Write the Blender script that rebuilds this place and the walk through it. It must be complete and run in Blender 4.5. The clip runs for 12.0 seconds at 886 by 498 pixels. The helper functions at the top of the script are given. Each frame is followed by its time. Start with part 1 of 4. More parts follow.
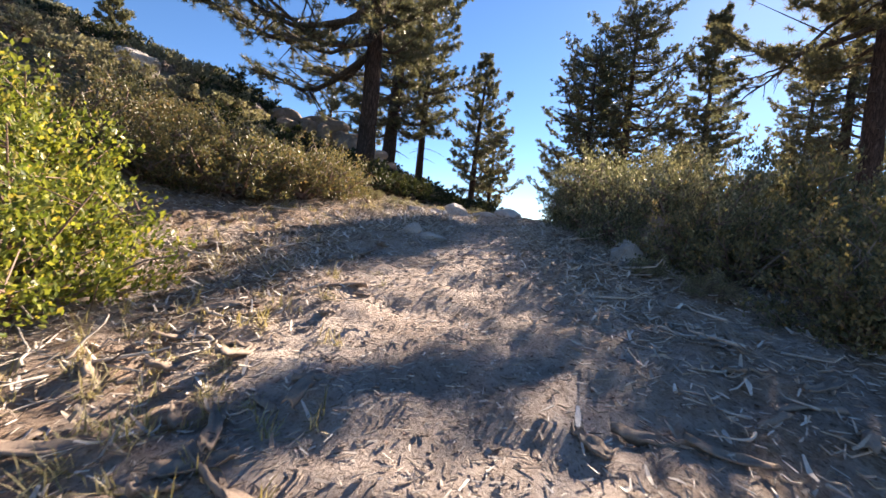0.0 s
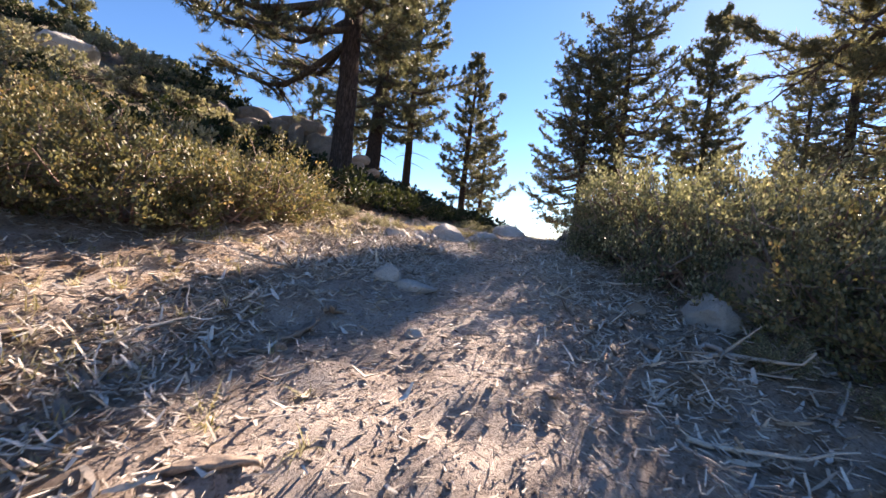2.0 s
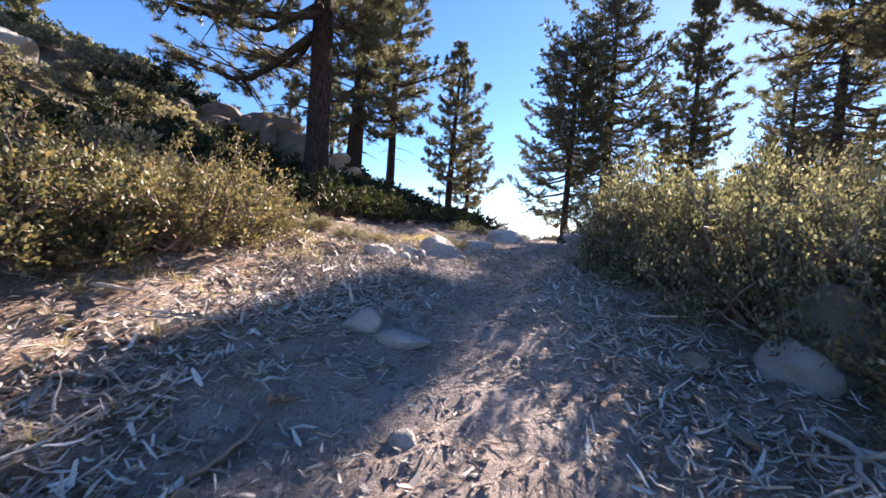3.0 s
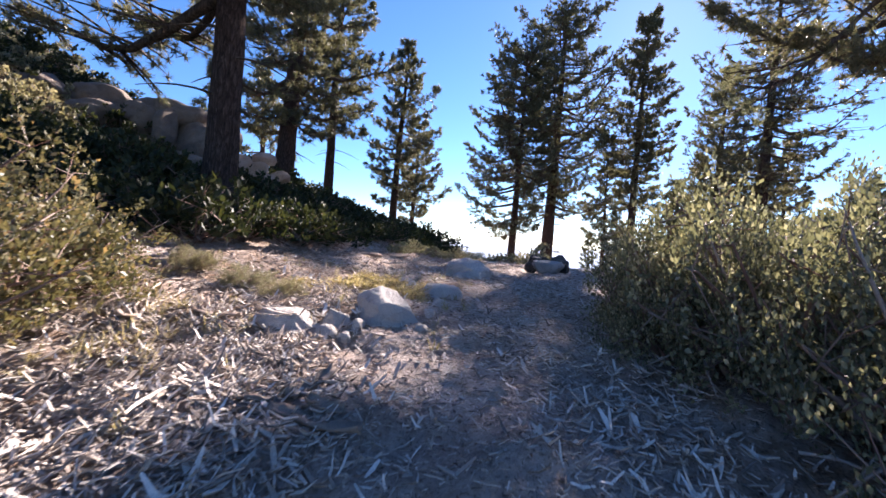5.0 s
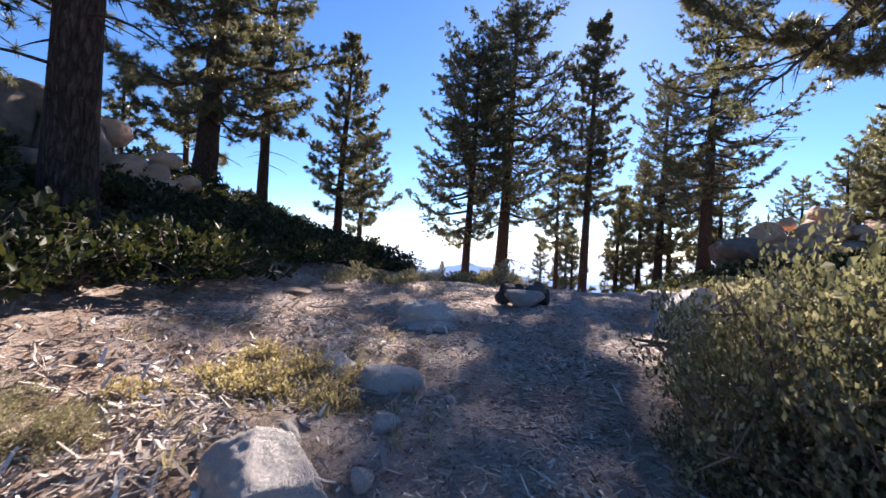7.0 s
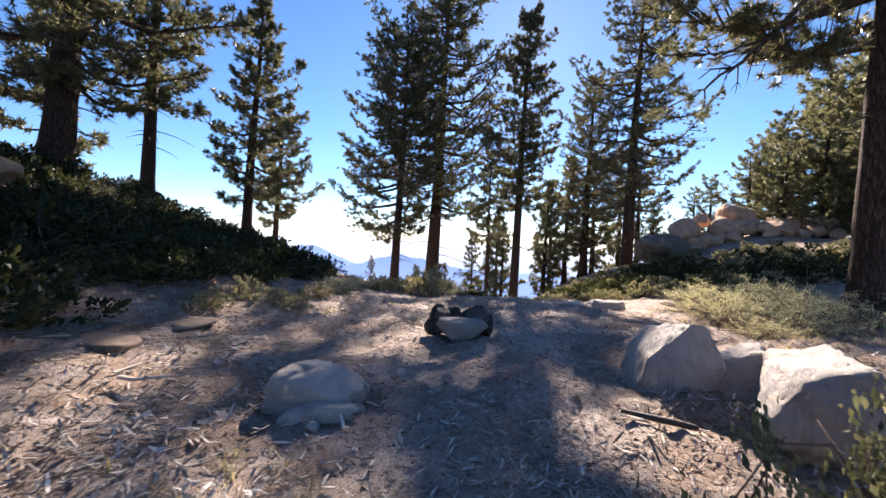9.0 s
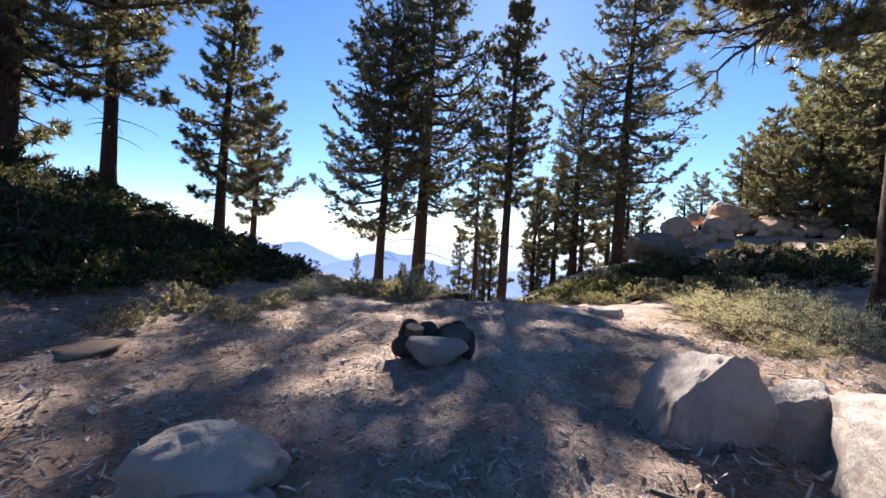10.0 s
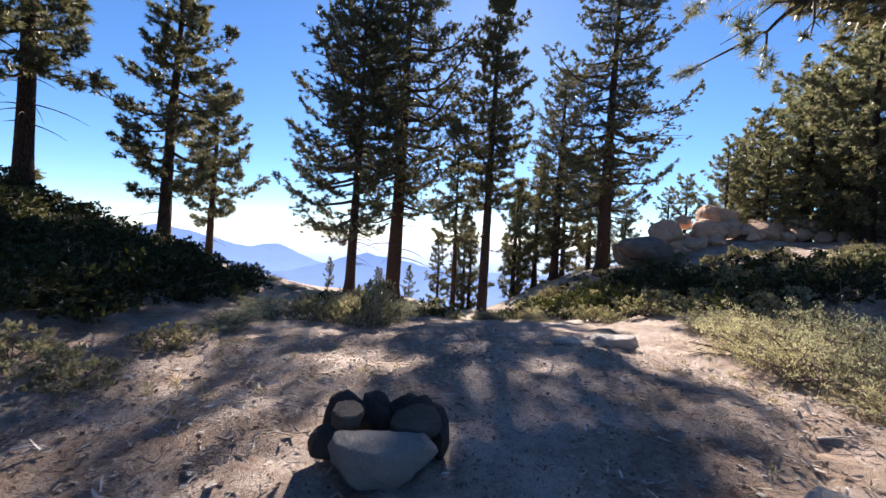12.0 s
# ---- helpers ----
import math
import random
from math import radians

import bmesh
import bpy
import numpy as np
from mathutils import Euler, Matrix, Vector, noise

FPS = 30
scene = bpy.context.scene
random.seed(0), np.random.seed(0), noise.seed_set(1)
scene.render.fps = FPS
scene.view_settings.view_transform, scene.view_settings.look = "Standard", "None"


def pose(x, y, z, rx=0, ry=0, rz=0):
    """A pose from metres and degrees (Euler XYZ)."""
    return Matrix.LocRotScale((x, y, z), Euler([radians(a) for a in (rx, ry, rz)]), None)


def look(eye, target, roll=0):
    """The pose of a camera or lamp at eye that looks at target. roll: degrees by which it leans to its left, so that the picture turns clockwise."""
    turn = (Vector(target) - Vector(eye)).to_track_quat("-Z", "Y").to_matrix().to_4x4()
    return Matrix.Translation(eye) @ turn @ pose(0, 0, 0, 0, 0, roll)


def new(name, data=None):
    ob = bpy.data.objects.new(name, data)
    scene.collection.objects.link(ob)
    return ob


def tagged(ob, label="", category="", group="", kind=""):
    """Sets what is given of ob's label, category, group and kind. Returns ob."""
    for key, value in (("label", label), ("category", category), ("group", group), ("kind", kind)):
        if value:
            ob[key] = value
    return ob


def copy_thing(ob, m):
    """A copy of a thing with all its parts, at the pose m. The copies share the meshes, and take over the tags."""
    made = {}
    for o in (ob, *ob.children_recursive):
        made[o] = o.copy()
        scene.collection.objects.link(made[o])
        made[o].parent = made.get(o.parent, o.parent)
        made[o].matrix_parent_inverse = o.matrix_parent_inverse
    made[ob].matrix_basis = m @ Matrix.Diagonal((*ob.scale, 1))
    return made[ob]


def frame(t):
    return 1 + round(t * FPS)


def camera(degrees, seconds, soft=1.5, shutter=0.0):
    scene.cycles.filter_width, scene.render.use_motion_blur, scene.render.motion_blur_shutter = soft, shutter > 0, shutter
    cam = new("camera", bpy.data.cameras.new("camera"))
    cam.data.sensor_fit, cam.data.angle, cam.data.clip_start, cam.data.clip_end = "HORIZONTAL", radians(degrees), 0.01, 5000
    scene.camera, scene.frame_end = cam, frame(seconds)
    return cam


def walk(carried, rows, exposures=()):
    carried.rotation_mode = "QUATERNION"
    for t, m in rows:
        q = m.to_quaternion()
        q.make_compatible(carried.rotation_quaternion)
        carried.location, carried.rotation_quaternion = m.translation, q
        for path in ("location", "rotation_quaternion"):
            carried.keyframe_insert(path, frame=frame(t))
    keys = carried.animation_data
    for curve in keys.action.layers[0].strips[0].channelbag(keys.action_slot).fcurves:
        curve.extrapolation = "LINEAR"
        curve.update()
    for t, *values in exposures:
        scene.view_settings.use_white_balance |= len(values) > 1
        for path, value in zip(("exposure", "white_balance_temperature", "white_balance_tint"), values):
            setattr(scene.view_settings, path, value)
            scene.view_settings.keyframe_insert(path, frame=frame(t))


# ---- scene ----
cam = camera(94.8, 12.0, soft=1.5, shutter=0.25)
# seconds, place in metres, turn in degrees
PATH = [
    (0, 0.000, 0.000, 1.450, 87.20, -4.43, -0.29),
    (0.5, 0.001, 0.507, 1.558, 87.37, -5.00, -0.81),
    (1, 0.028, 1.064, 1.724, 87.80, -5.32, -1.22),
    (1.5, -0.014, 1.585, 1.850, 87.94, -5.07, -1.54),
    (2, -0.015, 2.071, 1.882, 87.86, -4.44, -1.86),
    (2.5, -0.011, 2.622, 2.042, 87.42, -3.42, -2.42),
    (3, -0.043, 3.121, 2.196, 86.97, -2.58, -3.68),
    (4.8, -0.042, 5.159, 2.542, 87.86, -3.19, -10.87),
    (5, 0.031, 5.364, 2.616, 88.14, -3.39, -11.59),
    (5.5, 0.141, 5.895, 2.682, 88.76, -3.59, -13.09),
    (6, 0.216, 6.404, 2.830, 89.18, -3.45, -14.37),
    (6.5, 0.359, 6.955, 2.896, 89.35, -3.12, -16.17),
    (7, 0.459, 7.397, 2.985, 89.16, -2.66, -18.45),
    (7.5, 0.541, 7.766, 3.126, 88.91, -2.44, -21.40),
    (9.3, 1.520, 9.344, 3.339, 88.19, -2.66, -28.63),
    (9.5, 1.676, 9.521, 3.343, 88.10, -2.74, -28.89),
    (10, 1.992, 9.931, 3.384, 87.97, -2.82, -29.54),
    (10.5, 2.238, 10.387, 3.483, 87.90, -2.84, -30.58),
    (11, 2.575, 10.786, 3.478, 87.94, -2.75, -31.65),
    (11.5, 2.880, 11.200, 3.491, 88.19, -2.73, -32.27),
    (12, 3.135, 11.561, 3.524, 88.37, -2.81, -32.44),
]
EXPOSURES = [(0.0, 2.2, 7450, 17), (1.5, 2.35, 7500, 19), (2.5, 2.4, 6950, 20), (5.0, 2.25, 6400, 23), (5.7, 2.2, 6350, 23), (6.5, 1.95, 6350, 21), (7.5, 2.12, 6650, 20), (9.0, 2.05, 6800, 19), (12.0, 1.8, 6550, 16)]
walk(cam, [(t, pose(x, y, z, rx, ry, rz)) for t, x, y, z, rx, ry, rz in PATH], EXPOSURES)

# ---- daylight ----
SUN_EL, SUN_AZ = radians(27.8), radians(38.2)
world = bpy.data.worlds.new("world")
scene.world = world
world.use_nodes = True
wn = world.node_tree.nodes
sky = wn.new("ShaderNodeTexSky")
sky.sky_type, sky.sun_disc = "NISHITA", False
sky.sun_elevation, sky.sun_rotation = SUN_EL, SUN_AZ
sky.altitude, sky.air_density, sky.dust_density, sky.ozone_density = 2000, 1.0, 0.3, 5.5
wn["Background"].inputs["Strength"].default_value = 0.055
clear = wn.new("ShaderNodeHueSaturation")
clear.inputs["Saturation"].default_value = 1.1
world.node_tree.links.new(sky.outputs["Color"], clear.inputs["Color"])
world.node_tree.links.new(clear.outputs["Color"], wn["Background"].inputs["Color"])

sun = bpy.data.lights.new("sun", "SUN")
sun.energy, sun.angle, sun.color = 5.0, radians(0.6), (1.0, 0.93, 0.82)
TO_SUN = Vector((math.sin(SUN_AZ) * math.cos(SUN_EL), math.cos(SUN_AZ) * math.cos(SUN_EL), math.sin(SUN_EL)))
sun_ob = new("sun", sun)
sun_ob.matrix_world = look(TO_SUN * 60, (0, 0, 0))


# ---- materials ----
def material(name):
    m = bpy.data.materials.new(name)
    m.use_nodes = True
    nt = m.node_tree
    return m, nt, nt.nodes["Principled BSDF"]


def add(nt, kind, **sets):
    n = nt.nodes.new(kind)
    for k, v in sets.items():
        n.inputs[k.replace("_", " ")].default_value = v
    return n


def coords(nt, scale=(1, 1, 1), world_space=True):
    """Where the texture sits: world metres, or the object's own."""
    m = nt.nodes.new("ShaderNodeMapping")
    m.inputs["Scale"].default_value = scale
    if world_space:
        g = nt.nodes.new("ShaderNodeNewGeometry")
        nt.links.new(g.outputs["Position"], m.inputs["Vector"])
    else:
        c = nt.nodes.new("ShaderNodeTexCoord")
        nt.links.new(c.outputs["Object"], m.inputs["Vector"])
    return m.outputs["Vector"]


def noise_tex(nt, vec, scale, detail=4.0, rough=0.55, distort=0.0):
    n = add(nt, "ShaderNodeTexNoise", Scale=scale, Detail=detail, Roughness=rough, Distortion=distort)
    nt.links.new(vec, n.inputs["Vector"])
    return n.outputs["Fac"]


def voronoi_tex(nt, vec, scale, feature="F1", out="Distance"):
    n = add(nt, "ShaderNodeTexVoronoi", Scale=scale)
    n.feature = feature
    nt.links.new(vec, n.inputs["Vector"])
    return n.outputs[out]


def ramp(nt, fac, *stops):
    r = nt.nodes.new("ShaderNodeValToRGB")
    e = r.color_ramp.elements
    while len(e) < len(stops):
        e.new(0.5)
    for el, (p, c) in zip(e, stops):
        el.position = p
        el.color = (*c, 1) if isinstance(c, tuple) else (c, c, c, 1)
    nt.links.new(fac, r.inputs["Fac"])
    return r.outputs["Color"]


def mix(nt, fac, a, b, blend="MIX"):
    m = nt.nodes.new("ShaderNodeMix")
    m.data_type, m.blend_type = "RGBA", blend
    for sock, v in ((m.inputs[0], fac), (m.inputs[6], a), (m.inputs[7], b)):
        if isinstance(v, (int, float)):
            sock.default_value = v
        elif isinstance(v, tuple):
            sock.default_value = (*v, 1)
        else:
            nt.links.new(v, sock)
    return m.outputs[2]


def bump(nt, bsdf, height, strength, distance):
    b = add(nt, "ShaderNodeBump", Strength=strength, Distance=distance)
    nt.links.new(height, b.inputs["Height"])
    nt.links.new(b.outputs["Normal"], bsdf.inputs["Normal"])


def ground_material():
    m, nt, p = material("dry_sandy_soil")
    v = coords(nt)
    at = nt.nodes.new("ShaderNodeAttribute")
    at.attribute_name = "litter"
    sand = ramp(nt, noise_tex(nt, v, 1.1, 6, 0.6), (0.3, (0.42, 0.345, 0.3)), (0.55, (0.55, 0.46, 0.405)), (0.75, (0.64, 0.56, 0.505)))
    grit = ramp(nt, noise_tex(nt, v, 60, 4, 0.7), (0.32, (0.5, 0.46, 0.43)), (0.48, (1.0, 1.0, 1.0)), (0.75, (1.2, 1.18, 1.15)))
    sand = mix(nt, 0.7, sand, grit, "MULTIPLY")
    duff = ramp(nt, noise_tex(nt, v, 22, 6, 0.7, 0.8), (0.3, (0.14, 0.09, 0.06)), (0.5, (0.34, 0.23, 0.155)), (0.72, (0.52, 0.41, 0.31)))
    fac = nt.nodes.new("ShaderNodeMath")
    fac.operation = "MULTIPLY_ADD"
    fac.use_clamp = True
    patch = ramp(nt, noise_tex(nt, v, 2.3, 5, 0.65), (0.36, 0.0), (0.62, 1.0))
    nt.links.new(patch, fac.inputs[0])
    nt.links.new(at.outputs["Fac"], fac.inputs[1])
    fac.inputs[2].default_value = 0.0
    colour = mix(nt, fac.outputs[0], sand, duff)
    stain = ramp(nt, noise_tex(nt, v, 0.9, 7, 0.68, 0.4), (0.35, (0.7, 0.65, 0.62)), (0.6, (1.0, 1.0, 1.0)))
    colour = mix(nt, 0.8, colour, stain, "MULTIPLY")
    fleck = ramp(nt, noise_tex(nt, v, 38, 3, 0.6, 0.5), (0.58, (1.0, 1.0, 1.0)), (0.65, (0.36, 0.31, 0.28)))
    colour = mix(nt, 0.75, colour, fleck, "MULTIPLY")
    mottle = ramp(nt, noise_tex(nt, v, 6.5, 6, 0.7, 0.6), (0.36, (0.66, 0.63, 0.61)), (0.52, (1.0, 1.0, 1.0)), (0.7, (1.1, 1.09, 1.08)))
    colour = mix(nt, 0.8, colour, mottle, "MULTIPLY")
    at2 = nt.nodes.new("ShaderNodeAttribute")
    at2.attribute_name = "scrub"
    green = ramp(nt, noise_tex(nt, v, 0.35, 6, 0.7), (0.3, (0.05, 0.05, 0.025)), (0.55, (0.14, 0.12, 0.06)), (0.75, (0.34, 0.29, 0.2)))
    colour = mix(nt, at2.outputs["Fac"], colour, green)
    nt.links.new(colour, p.inputs["Base Color"])
    p.inputs["Roughness"].default_value = 0.95
    p.inputs["Specular IOR Level"].default_value = 0.15
    h = mix(nt, 0.4, noise_tex(nt, v, 9, 9, 0.72), noise_tex(nt, v, 55, 5, 0.75))
    bump(nt, p, h, 1.0, 0.1)
    return m


def rock_material(name, lo, hi, stain):
    m, nt, p = material(name)
    v = coords(nt, world_space=False)
    base = ramp(nt, noise_tex(nt, v, 2.2, 7, 0.6), (0.3, lo), (0.7, hi))
    speck = ramp(nt, noise_tex(nt, v, 130, 3, 0.8), (0.36, (0.5, 0.48, 0.47)), (0.5, (1, 1, 1)), (0.7, (1.15, 1.13, 1.1)))
    c = mix(nt, 0.6, base, speck, "MULTIPLY")
    c = mix(nt, ramp(nt, noise_tex(nt, v, 1.4, 8, 0.7, 1.2), (0.52, 0.0), (0.68, 0.85)), c, stain)
    crack = ramp(nt, noise_tex(nt, v, 1.6, 5, 0.6, 2.5), (0.485, 1.0), (0.5, 0.3), (0.515, 1.0))
    c = mix(nt, 0.05, c, crack, "MULTIPLY")
    rust = ramp(nt, noise_tex(nt, v, 3.1, 6, 0.65, 0.8), (0.55, (1.0, 1.0, 1.0)), (0.72, (0.95, 0.78, 0.62)))
    c = mix(nt, 0.8, c, rust, "MULTIPLY")
    nt.links.new(c, p.inputs["Base Color"])
    p.inputs["Roughness"].default_value = 0.88
    p.inputs["Specular IOR Level"].default_value = 0.25
    h = mix(nt, 0.1, noise_tex(nt, v, 11, 9, 0.75), crack)
    h = mix(nt, 0.3, h, noise_tex(nt, v, 40, 6, 0.75))
    bump(nt, p, h, 1.0, 0.075)
    return m


def bark_material(name, dark, light, grey):
    m, nt, p = material(name)
    v = coords(nt, (1, 1, 0.22), world_space=False)
    grain = noise_tex(nt, v, 22, 8, 0.7, 0.6)
    warp = nt.nodes.new("ShaderNodeVectorMath")
    warp.operation = "MULTIPLY_ADD"
    nt.links.new(grain, warp.inputs[0])
    warp.inputs[1].default_value = (0.12, 0.12, 0.12)
    nt.links.new(v, warp.inputs[2])
    plates = voronoi_tex(nt, warp.outputs[0], 13, "DISTANCE_TO_EDGE")
    c = ramp(nt, grain, (0.3, dark), (0.55, light), (0.75, grey))
    furrow = ramp(nt, plates, (0.0, 0.35), (0.16, 1.0))
    c = mix(nt, 0.85, c, furrow, "MULTIPLY")
    nt.links.new(c, p.inputs["Base Color"])
    p.inputs["Roughness"].default_value = 0.95
    p.inputs["Specular IOR Level"].default_value = 0.1
    bump(nt, p, mix(nt, 0.45, grain, furrow), 0.9, 0.04)
    return m


def wood_material(name, a, b, c):
    m, nt, p = material(name)
    v = coords(nt, (3, 3, 3))
    isl = nt.nodes.new("ShaderNodeNewGeometry")
    r = ramp(nt, isl.outputs["Random Per Island"], (0.0, a), (0.5, b), (1.0, c))
    g = ramp(nt, noise_tex(nt, v, 30, 5, 0.7), (0.3, (0.55, 0.55, 0.55)), (0.6, (1.1, 1.08, 1.05)))
    nt.links.new(mix(nt, 0.7, r, g, "MULTIPLY"), p.inputs["Base Color"])
    p.inputs["Roughness"].default_value = 0.8
    bump(nt, p, noise_tex(nt, v, 45, 4, 0.6), 0.4, 0.01)
    return m


def leaf_material(name, stops, through_col, gloss=0.45, share=0.35):
    """Leaves that differ one by one and let some light through."""
    m, nt, p = material(name)
    isl = nt.nodes.new("ShaderNodeNewGeometry")
    ob = nt.nodes.new("ShaderNodeObjectInfo")
    c = ramp(nt, isl.outputs["Random Per Island"], *stops)
    tint = ramp(nt, ob.outputs["Random"], (0.0, (0.8, 0.84, 0.8)), (1.0, (1.15, 1.08, 1.0)))
    c = mix(nt, 1.0, c, tint, "MULTIPLY")
    nt.links.new(c, p.inputs["Base Color"])
    p.inputs["Roughness"].default_value = gloss
    p.inputs["Specular IOR Level"].default_value = 0.22
    t = nt.nodes.new("ShaderNodeBsdfTranslucent")
    nt.links.new(mix(nt, 1.0, c, through_col, "MULTIPLY"), t.inputs["Color"])
    s = nt.nodes.new("ShaderNodeMixShader")
    s.inputs[0].default_value = share
    nt.links.new(p.outputs[0], s.inputs[1])
    nt.links.new(t.outputs[0], s.inputs[2])
    nt.links.new(s.outputs[0], nt.nodes["Material Output"].inputs["Surface"])
    return m


def painted_haze_material(name, low, high, z0, z1, strength):
    """A far ridge or plain, its miles of hazy air painted as glowing colour."""
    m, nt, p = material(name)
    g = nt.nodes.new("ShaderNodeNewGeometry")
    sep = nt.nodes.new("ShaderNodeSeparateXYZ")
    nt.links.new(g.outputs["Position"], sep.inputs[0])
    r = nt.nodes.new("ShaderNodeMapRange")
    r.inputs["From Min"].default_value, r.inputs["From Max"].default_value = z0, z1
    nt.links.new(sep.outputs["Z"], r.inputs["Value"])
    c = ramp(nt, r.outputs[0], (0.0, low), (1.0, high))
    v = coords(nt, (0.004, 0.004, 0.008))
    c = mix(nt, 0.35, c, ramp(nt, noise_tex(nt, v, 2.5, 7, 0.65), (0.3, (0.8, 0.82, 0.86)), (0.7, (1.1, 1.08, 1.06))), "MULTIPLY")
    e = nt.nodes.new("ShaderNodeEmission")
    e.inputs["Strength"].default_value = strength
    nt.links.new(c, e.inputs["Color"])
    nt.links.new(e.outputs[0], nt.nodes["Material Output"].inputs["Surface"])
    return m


M_GROUND = ground_material()
M_GRANITE = rock_material("pale_granite", (0.43, 0.385, 0.35), (0.61, 0.56, 0.515), (0.25, 0.21, 0.18))
M_TAN_ROCK = rock_material("tan_granite", (0.27, 0.19, 0.14), (0.44, 0.33, 0.25), (0.13, 0.10, 0.085))
# tan ledge granite, darkened to stand in for the shade on its faces
M_LEDGE = rock_material("shade_dark_ledge", (0.15, 0.12, 0.1), (0.27, 0.215, 0.175), (0.08, 0.07, 0.06))
# pinkish granite, warmed further to stand in for orange bounce light
M_HEAP = rock_material("warm_lit_pinkish_granite", (0.44, 0.27, 0.18), (0.62, 0.42, 0.3), (0.25, 0.15, 0.11))
M_GREY_ROCK = rock_material("grey_granite", (0.24, 0.225, 0.212), (0.38, 0.36, 0.34), (0.14, 0.13, 0.12))
M_SCORCH = rock_material("scorched_granite", (0.07, 0.058, 0.05), (0.17, 0.145, 0.13), (0.03, 0.026, 0.024))
M_SOOT_ROCK = rock_material("sooty_granite", (0.035, 0.03, 0.027), (0.11, 0.092, 0.082), (0.014, 0.012, 0.012))
M_BARK = bark_material("pine_bark", (0.03, 0.021, 0.017), (0.085, 0.054, 0.041), (0.15, 0.11, 0.09))
M_LIMB = bark_material("limb_bark", (0.06, 0.045, 0.036), (0.13, 0.095, 0.07), (0.2, 0.16, 0.135))
M_STEM = wood_material("shrub_stem", (0.12, 0.06, 0.045), (0.2, 0.12, 0.09), (0.3, 0.25, 0.21))
M_CHIP = wood_material("weathered_chips", (0.14, 0.105, 0.085), (0.45, 0.38, 0.32), (0.7, 0.64, 0.58))
M_DEAD = wood_material("bleached_dead_wood", (0.3, 0.24, 0.19), (0.46, 0.39, 0.33), (0.58, 0.52, 0.46))
M_CHAR = wood_material("charred_wood", (0.02, 0.018, 0.016), (0.05, 0.045, 0.04), (0.09, 0.08, 0.07))
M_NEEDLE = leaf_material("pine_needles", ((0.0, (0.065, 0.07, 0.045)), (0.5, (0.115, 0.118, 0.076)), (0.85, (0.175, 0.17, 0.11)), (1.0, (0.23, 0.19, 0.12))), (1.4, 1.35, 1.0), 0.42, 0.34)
# lighter copy of the pine needles, with sunlight put into its colour
M_NEEDLE_LIT = leaf_material("sunlit_olive_pine_needles", ((0.0, (0.1, 0.108, 0.068)), (0.5, (0.17, 0.178, 0.112)), (0.85, (0.25, 0.25, 0.162)), (1.0, (0.33, 0.3, 0.21))), (1.3, 1.28, 1.0), 0.45, 0.38)
M_MANZ = leaf_material("manzanita_leaf", ((0.0, (0.085, 0.085, 0.055)), (0.5, (0.18, 0.17, 0.105)), (0.85, (0.29, 0.265, 0.17)), (1.0, (0.46, 0.4, 0.29))), (1.3, 1.3, 0.95), 0.48, 0.3)
M_OCHRE = leaf_material("ochre_leaf", ((0.0, (0.07, 0.07, 0.04)), (0.45, (0.145, 0.132, 0.07)), (0.85, (0.225, 0.19, 0.1)), (1.0, (0.32, 0.21, 0.11))), (1.3, 1.25, 0.85), 0.45, 0.28)
M_BRIGHT = leaf_material("fresh_green_leaf", ((0.0, (0.05, 0.075, 0.02)), (0.45, (0.13, 0.155, 0.045)), (0.85, (0.27, 0.28, 0.085)), (1.0, (0.36, 0.28, 0.09))), (1.6, 1.6, 0.7), 0.38)
# green scrub leaf, darkened to stand in for shade on the slopes
M_DARKLEAF = leaf_material("shade_dark_scrub_leaf", ((0.0, (0.016, 0.022, 0.011)), (0.6, (0.032, 0.040, 0.019)), (1.0, (0.066, 0.068, 0.028))), (1.4, 1.4, 0.8), 0.6, 0.25)
M_GREYLEAF = leaf_material("grey_sage_leaf", ((0.0, (0.13, 0.128, 0.09)), (0.6, (0.24, 0.228, 0.165)), (1.0, (0.37, 0.335, 0.25))), (1.4, 1.35, 0.9), 0.6)
M_PALELEAF = leaf_material("pale_sage_leaf", ((0.0, (0.28, 0.28, 0.18)), (0.6, (0.46, 0.45, 0.31)), (1.0, (0.64, 0.6, 0.45))), (1.2, 1.2, 0.95), 0.6, 0.25)
M_STRAW = leaf_material("straw_and_rabbitbrush", ((0.0, (0.2, 0.18, 0.09)), (0.5, (0.38, 0.32, 0.19)), (1.0, (0.56, 0.48, 0.34))), (1.4, 1.3, 0.8), 0.6)


# ---- mesh helpers ----
class Geo:
    """Triangles gathered piece by piece."""

    def __init__(self):
        self.v, self.f, self.n = [], [], 0

    def put(self, v, f):
        self.v.append(np.asarray(v, float))
        self.f.append(np.asarray(f, int) + self.n)
        self.n += len(v)
        return self

    def mesh(self, name, mat, smooth=True):
        v, f = np.concatenate(self.v), np.concatenate(self.f)
        me = bpy.data.meshes.new(name)
        me.vertices.add(len(v))
        me.vertices.foreach_set("co", v.ravel())
        me.loops.add(f.size)
        me.loops.foreach_set("vertex_index", f.ravel().astype(np.int32))
        me.polygons.add(len(f))
        me.polygons.foreach_set("loop_start", np.arange(0, f.size, 3, dtype=np.int32))
        me.polygons.foreach_set("use_smooth", np.full(len(f), smooth))
        me.update(calc_edges=True)
        me.materials.append(mat)
        return me


